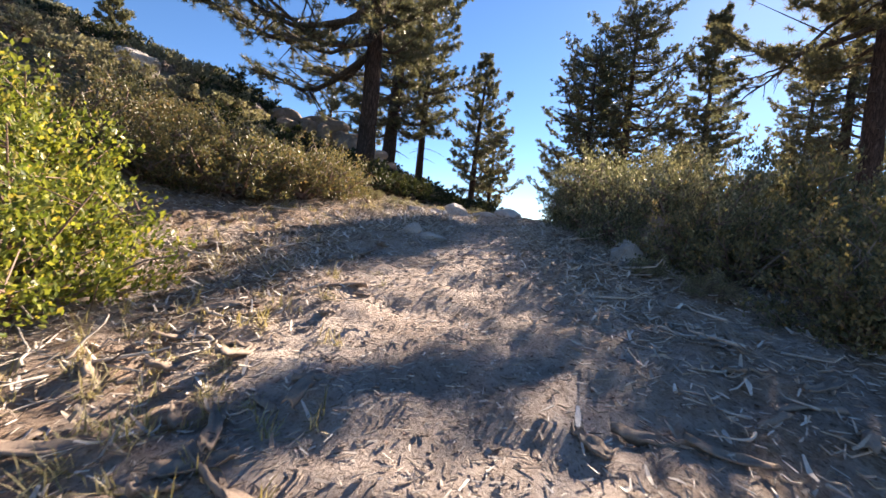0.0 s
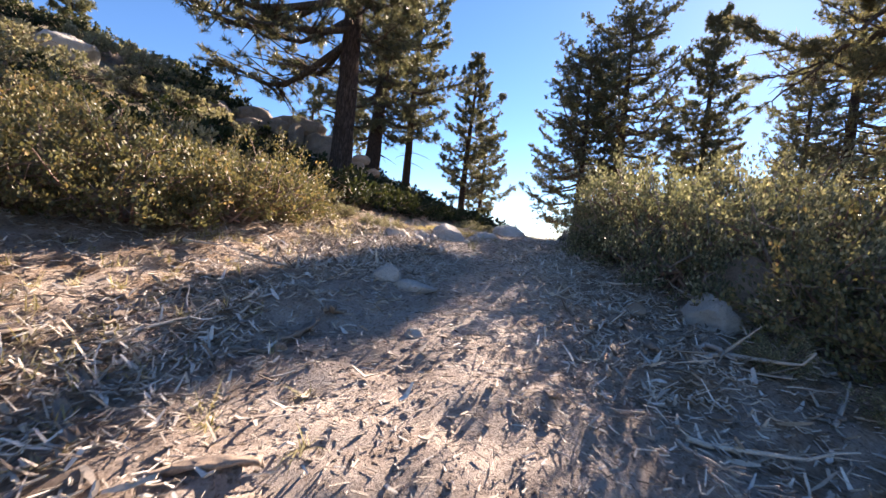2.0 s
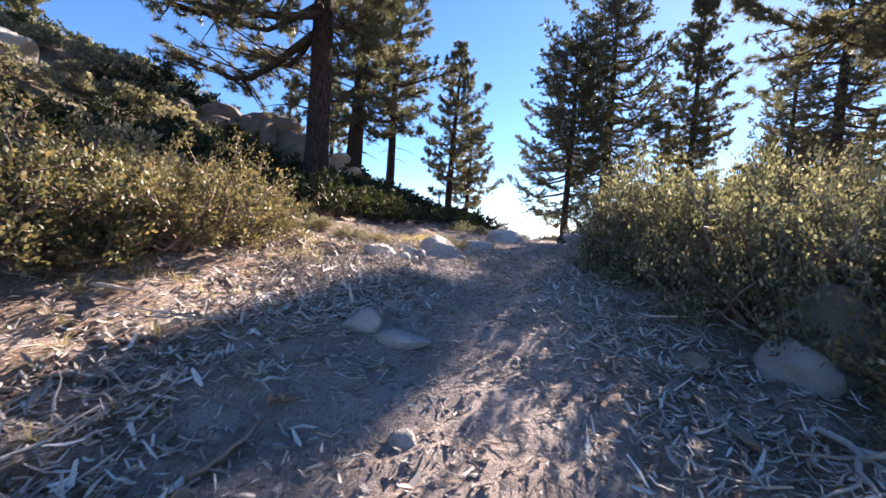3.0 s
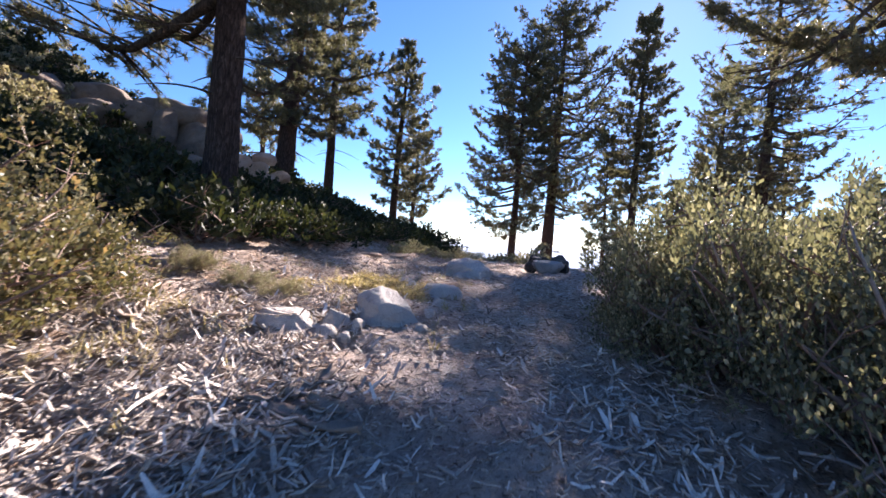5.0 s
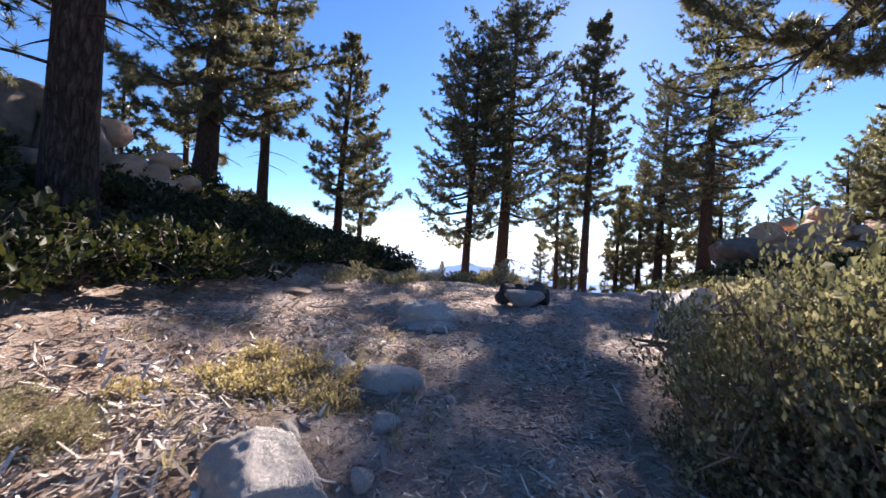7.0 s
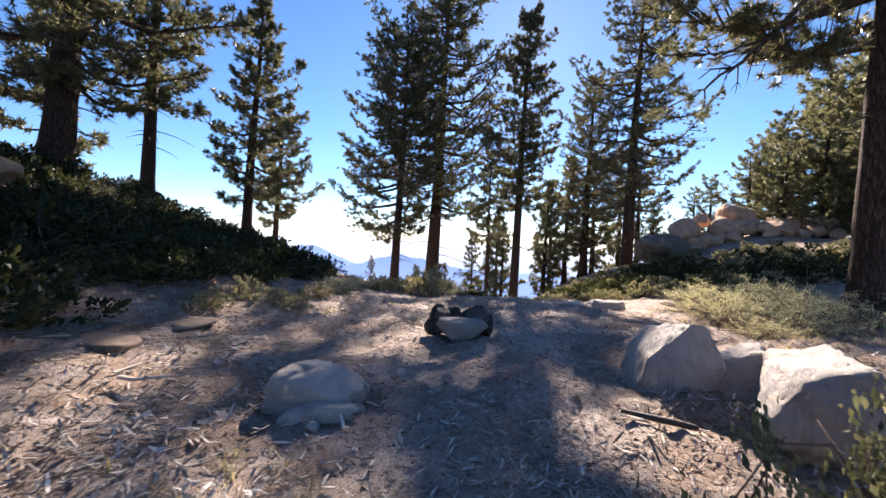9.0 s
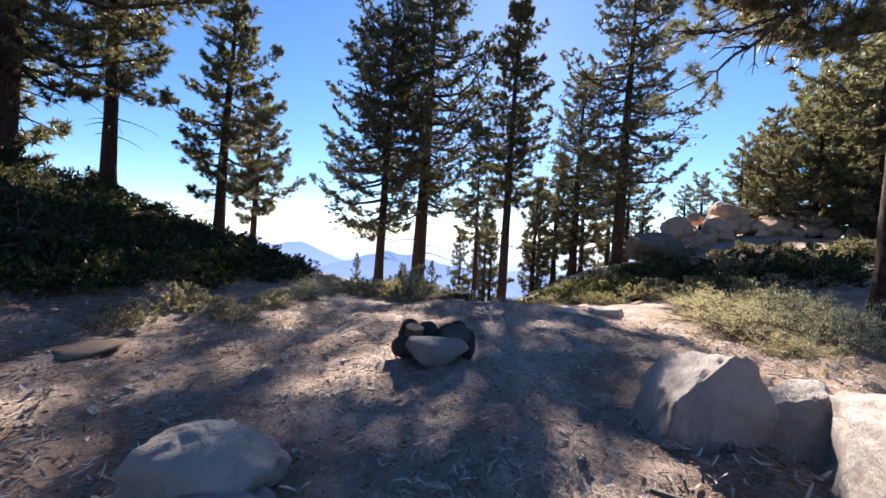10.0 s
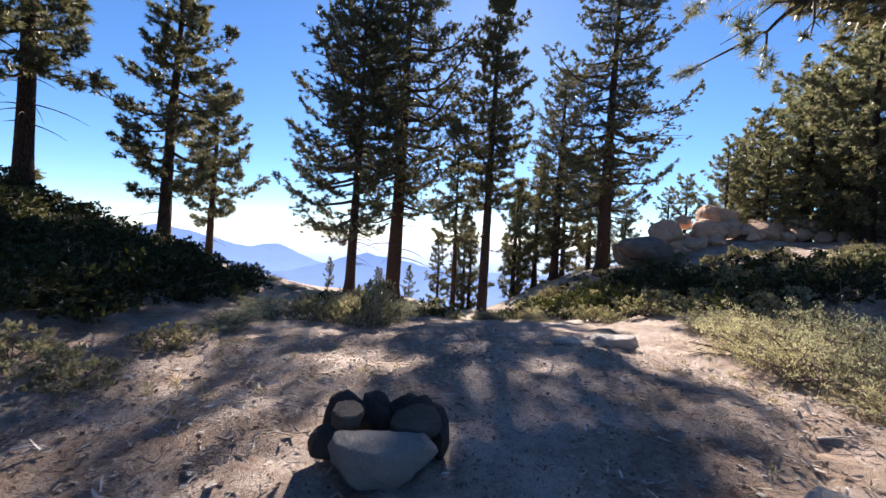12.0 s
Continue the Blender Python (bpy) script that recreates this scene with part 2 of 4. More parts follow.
def tube(points, radii, sides=6, wobble=0.0, rng=None):
    """A tapered tube along points."""
    p, r = np.asarray(points, float), np.asarray(radii, float)
    d = np.gradient(p, axis=0)
    d /= np.linalg.norm(d, axis=1)[:, None] + 1e-9
    ref = np.where(np.abs(d[:, 2:3]) > 0.9, np.array([[1.0, 0, 0]]), np.array([[0, 0, 1.0]]))
    a = np.cross(d, ref)
    a /= np.linalg.norm(a, axis=1)[:, None]
    b = np.cross(d, a)
    w = np.linspace(0, 2 * np.pi, sides, endpoint=False)
    rr = r[:, None] * np.ones(sides)
    if wobble:
        rr = rr * (1 + wobble * rng.standard_normal((len(p), sides)))
    v = p[:, None] + rr[..., None] * (np.cos(w)[None, :, None] * a[:, None] + np.sin(w)[None, :, None] * b[:, None])
    i = np.arange(len(p) - 1)[:, None] * sides
    j = np.arange(sides)[None]
    k = (j + 1) % sides
    q = np.stack([i + j, i + k, i + sides + k, i + sides + j], -1).reshape(-1, 4)
    f = np.concatenate([q[:, [0, 1, 2]], q[:, [0, 2, 3]]])
    v = np.concatenate([v.reshape(-1, 3), p[-1:] + d[-1:] * r[-1] * 0.5])
    top = (len(p) - 1) * sides
    cap = np.stack([top + np.arange(sides), top + (np.arange(sides) + 1) % sides, np.full(sides, len(v) - 1)], -1)
    return v, np.concatenate([f, cap])


def unit(a):
    return a / (np.linalg.norm(a, axis=-1, keepdims=True) + 1e-9)


def thing(name, label, category, group="", m=None):
    ob = tagged(new(name), label, category, group)
    if m is not None:
        ob.matrix_basis = m
    return ob


def part(name, data, parent, label=""):
    ob = new(name, data)
    ob.parent = parent
    if label:
        ob["label"] = label
    return ob


# ---- lie of the land ----
def soft(d, w):
    return w * np.logaddexp(0, np.asarray(d, float) / w)


def hill_side(x, y):
    """Metres to the uphill side of the foot of the hill."""
    return (20 * (x + 4) - 9 * (y - 4)) / -21.93


def land(x, y):
    x, y = np.asarray(x, float), np.asarray(y, float)
    s, r, l = 0.5 * x + 0.86 * y, 0.61 * x + 0.79 * y, 0.79 * x - 0.61 * y
    up = 0.21 * np.maximum(y, -60) + 0.03
    flat = 1.9 - 0.108 * soft(s - 18.5, 1.5)
    k = 0.25
    base = -k * np.logaddexp(-up / k, -flat / k)
    d = hill_side(x, y)
    hill = 0.28 * soft(d, 0.7) + 0.13 * soft(d - 8, 2) - 0.41 * soft(d - 34, 6)
    hill = hill + 0.25 * (soft(d - 8.3, 0.6) - soft(d - 12.6, 1.0))
    end = 41 + 0.25 * np.minimum(x, 0) - 11 * np.exp(-(((x + 7.8) / 4.3) ** 2))
    hill = hill / (1 + np.exp(np.clip((y - end) / 2.2, -50, 50)))
    bank = 0.2 * (soft(x - 14 - 0.35 * (y - 18), 1.2) - soft(x - 44 - 0.35 * (y - 18), 5))
    bank = bank + 1.3 * np.exp(-(((x - 30.5) / 5) ** 2) - ((y - 23.5) / 4) ** 2)
    gully = -0.11 * (soft(r - 21, 1.5) - soft(r - 45, 3)) * np.exp(-(((l + 4.4) / 6) ** 2))
    fall = -0.30 * (soft(r - 58, 5) - soft(r - 1900, 100))
    return base + hill + bank + gully + fall


def track_x(y):
    return 0.05 + 3.1 * np.clip((np.asarray(y, float) - 5.0) / 6.5, 0, 3) ** 1.7


WAVES = []
for _length, _height, _count in ((1.9, 0.018, 4), (0.7, 0.008, 6), (0.33, 0.006, 9)):
    for _k in range(_count):
        _a = random.uniform(0, math.pi)
        WAVES.append((2 * math.pi / (_length * random.uniform(0.75, 1.3)), _a, random.uniform(0, 6.3), _height))


def roughness_of(x, y):
    """Small humps of trodden soil."""
    total = 0.0
    for k, a, phase, height in WAVES:
        total = total + height * np.sin(k * (x * math.cos(a) + y * math.sin(a)) + phase + 0.9 * np.sin(0.37 * k * (y * math.cos(a) - x * math.sin(a))))
    return total * np.exp(-((np.hypot(x - 2, y - 9) / 30) ** 4))


def at_ground(x, y):
    return float(land(x, y) + roughness_of(x, y))


def graded(lo, hi, a, b, step, growth=1.13):
    """Fine steps from a to b, growing outside."""
    mid = list(np.arange(a, b + step / 2, step))
    h, t = step, mid[-1]
    while t < hi:
        h *= growth
        t += h
        mid.append(t)
    h, t, low = step, a, []
    while t > lo:
        h *= growth
        t -= h
        low.append(t)
    return np.array(low[::-1] + mid)


def build_ground():
    xs, ys = graded(-4600, 4600, -5.0, 9.0, 0.075), graded(-4600, 4600, -0.5, 19.0, 0.085)
    X, Y = np.meshgrid(xs, ys, indexing="ij")
    Z = land(X, Y) + roughness_of(X, Y)
    near = np.exp(-(((X - 2) / 16) ** 4)) * np.exp(-(((Y - 9) / 18) ** 4))
    rng = np.random.default_rng(3)
    Z += near * rng.normal(0, 0.003, Z.shape)
    n, m = X.shape
    i = (np.arange(n - 1)[:, None] * m + np.arange(m - 1)[None]).ravel()
    f = np.concatenate([np.stack([i, i + m, i + m + 1], -1), np.stack([i, i + m + 1, i + 1], -1)])
    me = Geo().put(np.stack([X, Y, Z], -1).reshape(-1, 3), f).mesh("ground", M_GROUND)
    side = np.abs(X - track_x(Y))
    litter = np.clip((side - 0.75) / 0.9, 0, 1) * np.where(Y < 11, 1.0, np.clip(1 - 0.08 * (Y - 11), 0.65, 1))
    litter = np.maximum(litter, 0.85 * np.clip((hill_side(X, Y) + 1.5) / 2, 0, 1))
    scrub = np.clip((np.hypot(X - 3, Y - 9) - 34) / 16, 0, 1)
    scrub = np.maximum(scrub, 0.7 * np.clip((hill_side(X, Y) - 4.5) / 4, 0, 1))
    for key, val in (("litter", litter), ("scrub", scrub)):
        at = me.attributes.new(key, "FLOAT", "POINT")
        at.data.foreach_set("value", val.ravel())
    tagged(new("ground", me), "dry sandy mountain soil strewn with bark litter", "ground", kind="structure")


build_ground()


def ridge(name, label, dist, az0, az1, profile, mat, floor_el=-14):
    """A far mountain ridge: profile gives the skyline's elevation in degrees at an azimuth in degrees."""
    az = np.linspace(az0, az1, 260)
    el = np.array([profile(a) for a in az])
    rows = []
    for k, t in enumerate(np.linspace(0, 1, 9)):
        d = dist * (1 - 0.16 * t)
        e = el * (1 - t) + floor_el * t + (0.12 * np.sin(az * 3.1 + 5 * t) * (t > 0) * (1 - t))
        z = 3.5 + d * np.tan(np.radians(e))
        rows.append(np.stack([3 + d * np.sin(np.radians(az)), 11 + d * np.cos(np.radians(az)), z], -1))
    v = np.concatenate(rows)
    n = len(az)
    i = (np.arange(8)[:, None] * n + np.arange(n - 1)[None]).ravel()
    f = np.concatenate([np.stack([i, i + 1, i + n + 1], -1), np.stack([i, i + n + 1, i + n], -1)])
    tagged(new(name, Geo().put(v, f).mesh(name, mat)), label, "mountains", kind="structure")


def bumpy(a, f, seed):
    return 0.5 * noise.noise((a * f, seed, 0)) + 0.25 * noise.noise((a * f * 2.7, seed, 4)) + 0.12 * noise.noise((a * f * 7, seed, 9))


def peak(a, c, h, w_left, w_right):
    w = w_left if a < c else w_right
    return h * max(0.0, 1 - abs(a - c) / w) ** 1.15


# haze of the distance, painted as a glow graded by height
M_FAR = painted_haze_material("far_plain_haze", (0.30, 0.45, 0.78), (0.74, 0.84, 0.97), -420, -60, 0.5)
M_RIDGE_A = painted_haze_material("far_ridge_haze", (0.30, 0.45, 0.82), (0.18, 0.29, 0.62), -500, -20, 0.5)
M_RIDGE_B = painted_haze_material("near_ridge_haze", (0.26, 0.39, 0.74), (0.15, 0.25, 0.55), -420, -60, 0.5)
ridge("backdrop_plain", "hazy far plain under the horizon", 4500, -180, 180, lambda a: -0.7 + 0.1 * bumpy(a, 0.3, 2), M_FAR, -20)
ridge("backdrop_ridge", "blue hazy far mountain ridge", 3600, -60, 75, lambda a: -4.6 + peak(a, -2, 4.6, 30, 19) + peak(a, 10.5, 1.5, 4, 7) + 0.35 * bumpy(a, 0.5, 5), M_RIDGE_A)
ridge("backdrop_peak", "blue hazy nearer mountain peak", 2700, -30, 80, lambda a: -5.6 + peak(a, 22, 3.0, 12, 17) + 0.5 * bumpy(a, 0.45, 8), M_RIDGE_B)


# ---- rocks ----
def rock_mesh(name, mat, size, seed, cuts=9, level=4, rough=0.09, flat=0.0, faces=()):
    """A weathered boulder: a ball cut by joint planes and worn; faces are its large split faces, each a normal and how far out it lies."""
    rng = np.random.default_rng(seed)
    bm = bmesh.new()
    bmesh.ops.create_icosphere(bm, subdivisions=level, radius=1.0)
    v = np.array([q.co[:] for q in bm.verts])
    for _ in range(cuts):
        n = unit(rng.standard_normal(3))
        if rng.random() < 0.3:
            n[2] = abs(n[2])
        over = v @ n - rng.uniform(0.48, 0.86)
        v -= np.where(over > 0, over * 0.96, 0)[:, None] * n
    for n, out in faces:
        n = unit(np.array(n, float))
        over = v @ n - out
        v -= np.where(over > 0, over * 0.97, 0)[:, None] * n
    if flat:
        over = v[:, 2] - flat
        v[:, 2] -= np.where(over > 0, over * 0.9, 0)
    off = Vector((seed * 3.7, seed * 1.3, 0))
    d = np.array([noise.fractal(Vector(q) * 1.6 + off, 0.9, 2.1, 5) for q in v])
    fine = np.array([noise.fractal(Vector(q) * 5.5 + off, 0.8, 2.0, 4) for q in v])
    lump = np.array([noise.fractal(Vector(q) * 3.1 - off, 0.9, 2.2, 4) for q in v])
    crag = np.array([abs(noise.noise(Vector(q) * 2.3 - off)) for q in v])
    v *= (1 + rough * d + 0.026 * fine + 0.035 * lump - 0.14 * np.clip(0.07 - crag, 0, 1) / 0.07 * 0.5)[:, None]
    v *= np.asarray(size)[None]
    for q, co in zip(bm.verts, v):
        q.co = co
    for f in bm.faces:
        f.smooth = True
    me = bpy.data.meshes.new(name)
    bm.to_mesh(me)
    bm.free()
    me.materials.append(mat)
    return me


def rock(name, label, x, y, size, seed, mat=None, turn=0, sink=0.35, lean=0, group="", level=4, cuts=9, flat=0.0, category="rock", z=None, faces=()):
    ob = new(name, rock_mesh(name, mat or M_GRANITE, size, seed, cuts, level, flat=flat, faces=faces))
    z = at_ground(x, y) if z is None else z
    ob.matrix_basis = pose(x, y, z + size[2] * (1 - 2 * sink), lean, lean * 0.4, turn)
    return tagged(ob, label, category, group)


# ---- pines ----
def tufts(geo, at, way, rng, blades, length, width, shoot=0.2):
    """Bottle brushes of needles round the shoots at the twig ends."""
    n = len(at)
    d = unit(unit(rng.standard_normal((n, blades, 3))) + 0.55 * way[:, None])
    root = at[:, None] - way[:, None] * shoot * rng.uniform(0, 1, (n, blades, 1)) ** 1.3
    tip = root + d * (length * rng.uniform(0.7, 1.1, (n, blades, 1)))
    side = unit(np.cross(d, rng.standard_normal((n, blades, 3)))) * width * 0.5
    v = np.stack([root - side, root + side, tip], 2).reshape(-1, 3)
    geo.put(v, np.arange(len(v)).reshape(-1, 3))


def pine(label, x, y, height, girth, crown, reach, seed, lean=(0.0, 0.0), blades=11, needle=0.23, width=0.044, step=0.27, twigs=21, group="pines", droop=0.1, sparse=0.0, split=True, round_top=0.55, lop=(0.0, 0.0), needles=None, skirt=0.6):
    """A pine: crown is where the crown begins, as a share of the height; reach the longest bough; lop the side it grows to."""
    rng = np.random.default_rng(seed)
    tree = thing("pine_tree", label, "tree", group, pose(x, y, at_ground(x, y) - 0.15))
    h = np.linspace(0, 1, 26)
    axis = np.stack([lean[0] * h + 0.12 * np.sin(h * 5 + seed) * h, lean[1] * h + 0.12 * np.cos(h * 4 + seed) * h, h * height], -1)
    rad = girth / 2 * ((1 - h) ** 0.75 * 0.97 + 0.03) * (1 + 0.4 * np.exp(-h * height / 0.45))
    part("trunk", Geo().put(*tube(axis, rad, 18, 0.035, rng)).mesh("trunk", M_BARK), tree, "furrowed brown bark")
    small, green = Geo(), Geo()
    z, turn = crown * height, 0.0
    ends, ways = [], []
    while z < height * 0.985:
        f = (z / height - crown) / (1 - crown)
        profile = (1 - f) ** round_top * (skirt + (1 - skirt) * min(1.0, f / 0.3)) + 0.05
        turn += 2.4 + rng.uniform(-0.5, 0.5)
        a = turn
        if rng.random() > sparse:
            L = reach * profile * rng.uniform(0.5, 1.12) * (1 + 0.22 * np.sin(3.1 * a + 9 * f + seed)) * (1 + lop[0] * np.cos(a) + lop[1] * np.sin(a))
            rise = 0.26 * f - droop * (1 - f) + rng.uniform(-0.12, 0.12)
            o = np.array([np.interp(z / height, h, axis[:, k]) for k in range(3)])
            out, side = np.array([np.cos(a), np.sin(a), 0]), np.array([-np.sin(a), np.cos(a), 0])
            t = np.linspace(0, 1, 8)
            bend = rng.uniform(-0.25, 0.25)
            curve = o + L * (t[:, None] * out + (t ** 2)[:, None] * bend * side)
            curve[:, 2] += L * (rise * t + 0.2 * t ** 2.4 - 0.12 * np.sin(np.pi * t)) + 0.05 * L * np.sin(t * 9 + seed) * t
            r0 = min(0.022 * L + 0.014, girth * 0.2)
            bough = tube(curve, r0 * (1 - 0.85 * t), 5)
            if split:
                part("bough", Geo().put(*bough).mesh("bough", M_LIMB), tree)
            else:
                small.put(*bough)
            k = max(5, int(twigs * (0.4 + 0.95 * L / reach)))
            q = rng.uniform(0.1, 1.0, k) ** 0.65
            q[0] = 1.0
            base_pt = np.stack([np.interp(q, t, curve[:, c]) for c in range(3)], -1)
            spread = np.maximum(0.25, (0.1 + 0.42 * (1 - q)) * L * rng.uniform(0.35, 1.25, k)) * rng.choice([-1, 1], k)
            spread[0] = 0.12
            tip = base_pt + spread[:, None] * side + (0.55 * np.abs(spread) * rng.uniform(0.3, 1.2, k))[:, None] * out
            tip[:, 2] += np.abs(spread) * rng.uniform(-0.3, 0.5, k) + rng.uniform(-0.1, 0.22, k)
            for b0, b1 in zip(base_pt, tip):
                small.put(*tube([b0, b1], [r0 * 0.3, 0.008], 3))
            w = unit(tip - base_pt + 0.4 * out + np.array([0, 0, 0.3]))
            long = np.abs(spread) > 0.55
            for back, jitter, some in ((0.0, 0.03, slice(None)), (0.42, 0.12, slice(None)), (0.75, 0.16, long)):
                ends.append((tip * (1 - back) + base_pt * back + rng.normal(0, jitter, tip.shape))[some])
                ways.append(unit(w + rng.normal(0, 0.3, w.shape))[some])
        z += step * rng.uniform(0.5, 1.5) * (1 - 0.45 * f)
    for _ in range(14):
        zz = height * rng.uniform(crown * 0.5, crown * 1.15)
        a, L = rng.uniform(0, 2 * np.pi), reach * rng.uniform(0.1, 0.5)
        o = np.array([np.interp(zz / height, h, axis[:, k]) for k in range(3)])
        t = np.linspace(0, 1, 6)
        c = o + L * t[:, None] * np.array([np.cos(a), np.sin(a), 0])
        c[:, 2] += L * (-0.3 * t ** 2 + rng.uniform(-0.15, 0.15) * t)
        stub = tube(c, 0.026 * (1 - 0.8 * t) * (0.5 + girth), 4)
        if split:
            part("dead_bough", Geo().put(*stub).mesh("dead_bough", M_LIMB), tree, "bare dead bough")
        else:
            small.put(*stub)
    tufts(green, np.concatenate(ends), np.concatenate(ways), rng, int(blades * 2.6), needle, width)
    tagged(part("twig_spray", small.mesh("twig_spray", M_LIMB), tree), kind="stuff")
    tagged(part("foliage", green.mesh("foliage", needles or M_NEEDLE, False), tree, "green tufted pine needles"), kind="stuff")
    return tree


# ---- shrubs ----
def shrub_mesh(seed, leaves, leaf, size, mat, stems=26, lumpy=0.35, open_base=0.25, upright=0.6, tight=0.062, sprigs=7, sides=5):
    """Stems from one root and leaves in clumps at their ends."""
    rng = np.random.default_rng(seed)
    size = np.asarray(size)
    wood, green = Geo(), Geo()
    clumps, axes = [], []
    for _ in range(stems):
        a, e = rng.uniform(0, 2 * np.pi), np.arcsin(rng.uniform(0.1, 1.0))
        k = 1 + lumpy * rng.uniform(-1, 0.6)
        tip = np.array([np.cos(a) * np.cos(e), np.sin(a) * np.cos(e), np.sin(e)]) * k
        t = np.linspace(0, 1, 6)[:, None]
        root = rng.normal(0, 0.12, 3) * np.array([1, 1, 0])
        c = root + (tip - root) * t + 0.1 * np.sin(t * 4 + a) * rng.normal(0, 1, 3)
        c[:, 2] = np.maximum(c[:, 2], 0) + 0.14 * np.sin(np.pi * t[:, 0]) * (1 - np.sin(e))
        c *= size
        wood.put(*tube(c, 0.022 * (1 - 0.8 * t[:, 0]) * (0.6 + size[2] * 0.4), sides))
        for _ in range(sprigs):
            q = rng.uniform(0.5, 1.0)
            o = np.array([np.interp(q, t[:, 0], c[:, j]) for j in range(3)])
            p = o + np.clip(rng.normal(0, 0.13, 3), -0.25, 0.25) * size
            p[2] = max(p[2], 0.06 * size[2])
            wood.put(*tube([o, p], [0.007, 0.003], 3))
            clumps.append(p)
    clumps = np.array(clumps)
    pick = rng.integers(0, len(clumps), leaves)
    grow = unit(clumps / size + np.array([0, 0, 0.35]) + rng.normal(0, 0.3, clumps.shape))
    along = rng.uniform(-1.2, 1.6, (leaves, 1))
    at = clumps[pick] + grow[pick] * along * tight * size + np.clip(rng.normal(0, 1, (leaves, 3)), -1.8, 1.8) * size * tight * 0.62
    at[:, 2] = np.where(at[:, 2] < open_base * size[2] * 0.5, at[:, 2] + open_base * size[2] * rng.uniform(0.4, 1, leaves), at[:, 2])
    up = unit(grow[pick] * 0.7 + np.array([0, 0, upright * 0.6]) + rng.normal(0, 0.6, (leaves, 3)))
    side = unit(np.cross(up, rng.standard_normal((leaves, 3))))
    nrm = np.cross(up, side)
    L = leaf * rng.uniform(0.6, 1.25, (leaves, 1))
    v = np.stack([at, at + up * L * 0.5 + side * L * 0.30 + nrm * L * 0.06, at + up * L, at + up * L * 0.5 - side * L * 0.30 + nrm * L * 0.06], 1).reshape(-1, 3)
    i = np.arange(leaves) * 4
    green.put(v, np.concatenate([np.stack([i, i + 1, i + 2], -1), np.stack([i, i + 2, i + 3], -1)]))
    return wood.mesh("stem_tangle", M_STEM), green.mesh("foliage", mat, False)


PROTO = {}


def shrub(kind, label, x, y, scale=1.0, group="shrubs", category="bush", squash=1.0):
    """A shrub of one of the kinds below, at its own turn and size."""
    name, meshes = PROTO[kind]
    ob = thing(name, label, category, group)
    ob.matrix_basis = pose(x, y, at_ground(x, y) - 0.04, 0, 0, (x * 97 + y * 41) % 360) @ Matrix.Diagonal((scale, scale, scale * squash, 1))
    tagged(part("stem_tangle", meshes[0], ob), kind="stuff")
    tagged(part("foliage", meshes[1], ob), kind="stuff")
    return ob


def build_shrub_kinds():
    for k, s in (("ochre_a", 11), ("ochre_b", 12), ("ochre_c", 13)):
        PROTO[k] = ("manzanita_bush", shrub_mesh(s, 11000, 0.054, (1.15, 1.15, 1.15), M_OCHRE, 44, open_base=0.06))
    for k, s in (("green_a", 21), ("green_b", 22), ("green_c", 23)):
        PROTO[k] = ("manzanita_bush", shrub_mesh(s, 13000, 0.045, (1.15, 1.15, 1.2), M_MANZ, 46, open_base=0.06))
    PROTO["bright"] = ("oak_shrub", shrub_mesh(31, 10000, 0.062, (1.1, 1.1, 1.35), M_BRIGHT, 44, 0.45))
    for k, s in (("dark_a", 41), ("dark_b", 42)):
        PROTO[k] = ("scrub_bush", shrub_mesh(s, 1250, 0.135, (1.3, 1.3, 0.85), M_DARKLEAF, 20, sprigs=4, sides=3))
    for k, s in (("grey_a", 51), ("grey_b", 52)):
        PROTO[k] = ("sage_bush", shrub_mesh(s, 1500, 0.11, (1.1, 1.1, 0.75), M_GREYLEAF, 22, 0.3, sprigs=4, sides=3))
    PROTO["straw"] = ("rabbitbrush", shrub_mesh(61, 1300, 0.05, (0.5, 0.5, 0.36), M_STRAW, 50, 0.3, 0.05, 1.4, 0.12, 3))
    PROTO["low"] = ("low_scrub", shrub_mesh(62, 7000, 0.03, (1.2, 1.2, 0.45), M_PALELEAF, 75, 0.5, 0.05, 1.3, sprigs=5, sides=3))
    PROTO["lowgreen"] = ("low_scrub", shrub_mesh(63, 1800, 0.08, (1.2, 1.2, 0.5), M_MANZ, 34, 0.3, 0.05, 1.0, sprigs=4, sides=3))


build_shrub_kinds()

# ---- bushes beside the track ----
OCHRE = "ochre-leaved manzanita bush on the slope beside the track"
for x, y, s, k in ((-3.6, 7.1, 1.0, "ochre_a"), (-2.75, 7.9, 0.95, "ochre_b"), (-4.7, 6.7, 1.0, "ochre_c"), (-5.9, 6.4, 1.05, "ochre_a"), (-2.45, 9.3, 0.7, "ochre_c"), (-4.3, 8.3, 1.0, "ochre_b"), (-3.2, 9.2, 0.9, "ochre_a"), (-5.6, 7.9, 1.05, "ochre_c"), (-7.2, 6.6, 1.1, "ochre_b"), (-7.0, 8.3, 1.1, "ochre_a")):
    shrub(k, OCHRE, x, y, s, group="manzanita beside the track")
for x, y, s in ((-3.1, 2.7, 0.85), (-3.75, 3.4, 1.0), (-4.4, 2.7, 1.15), (-4.7, 4.0, 1.2), (-5.7, 4.3, 1.3)):
    shrub("bright", "sunlit yellow-green leafy shrub at the track's edge", x, y, s, group="green shrubs")
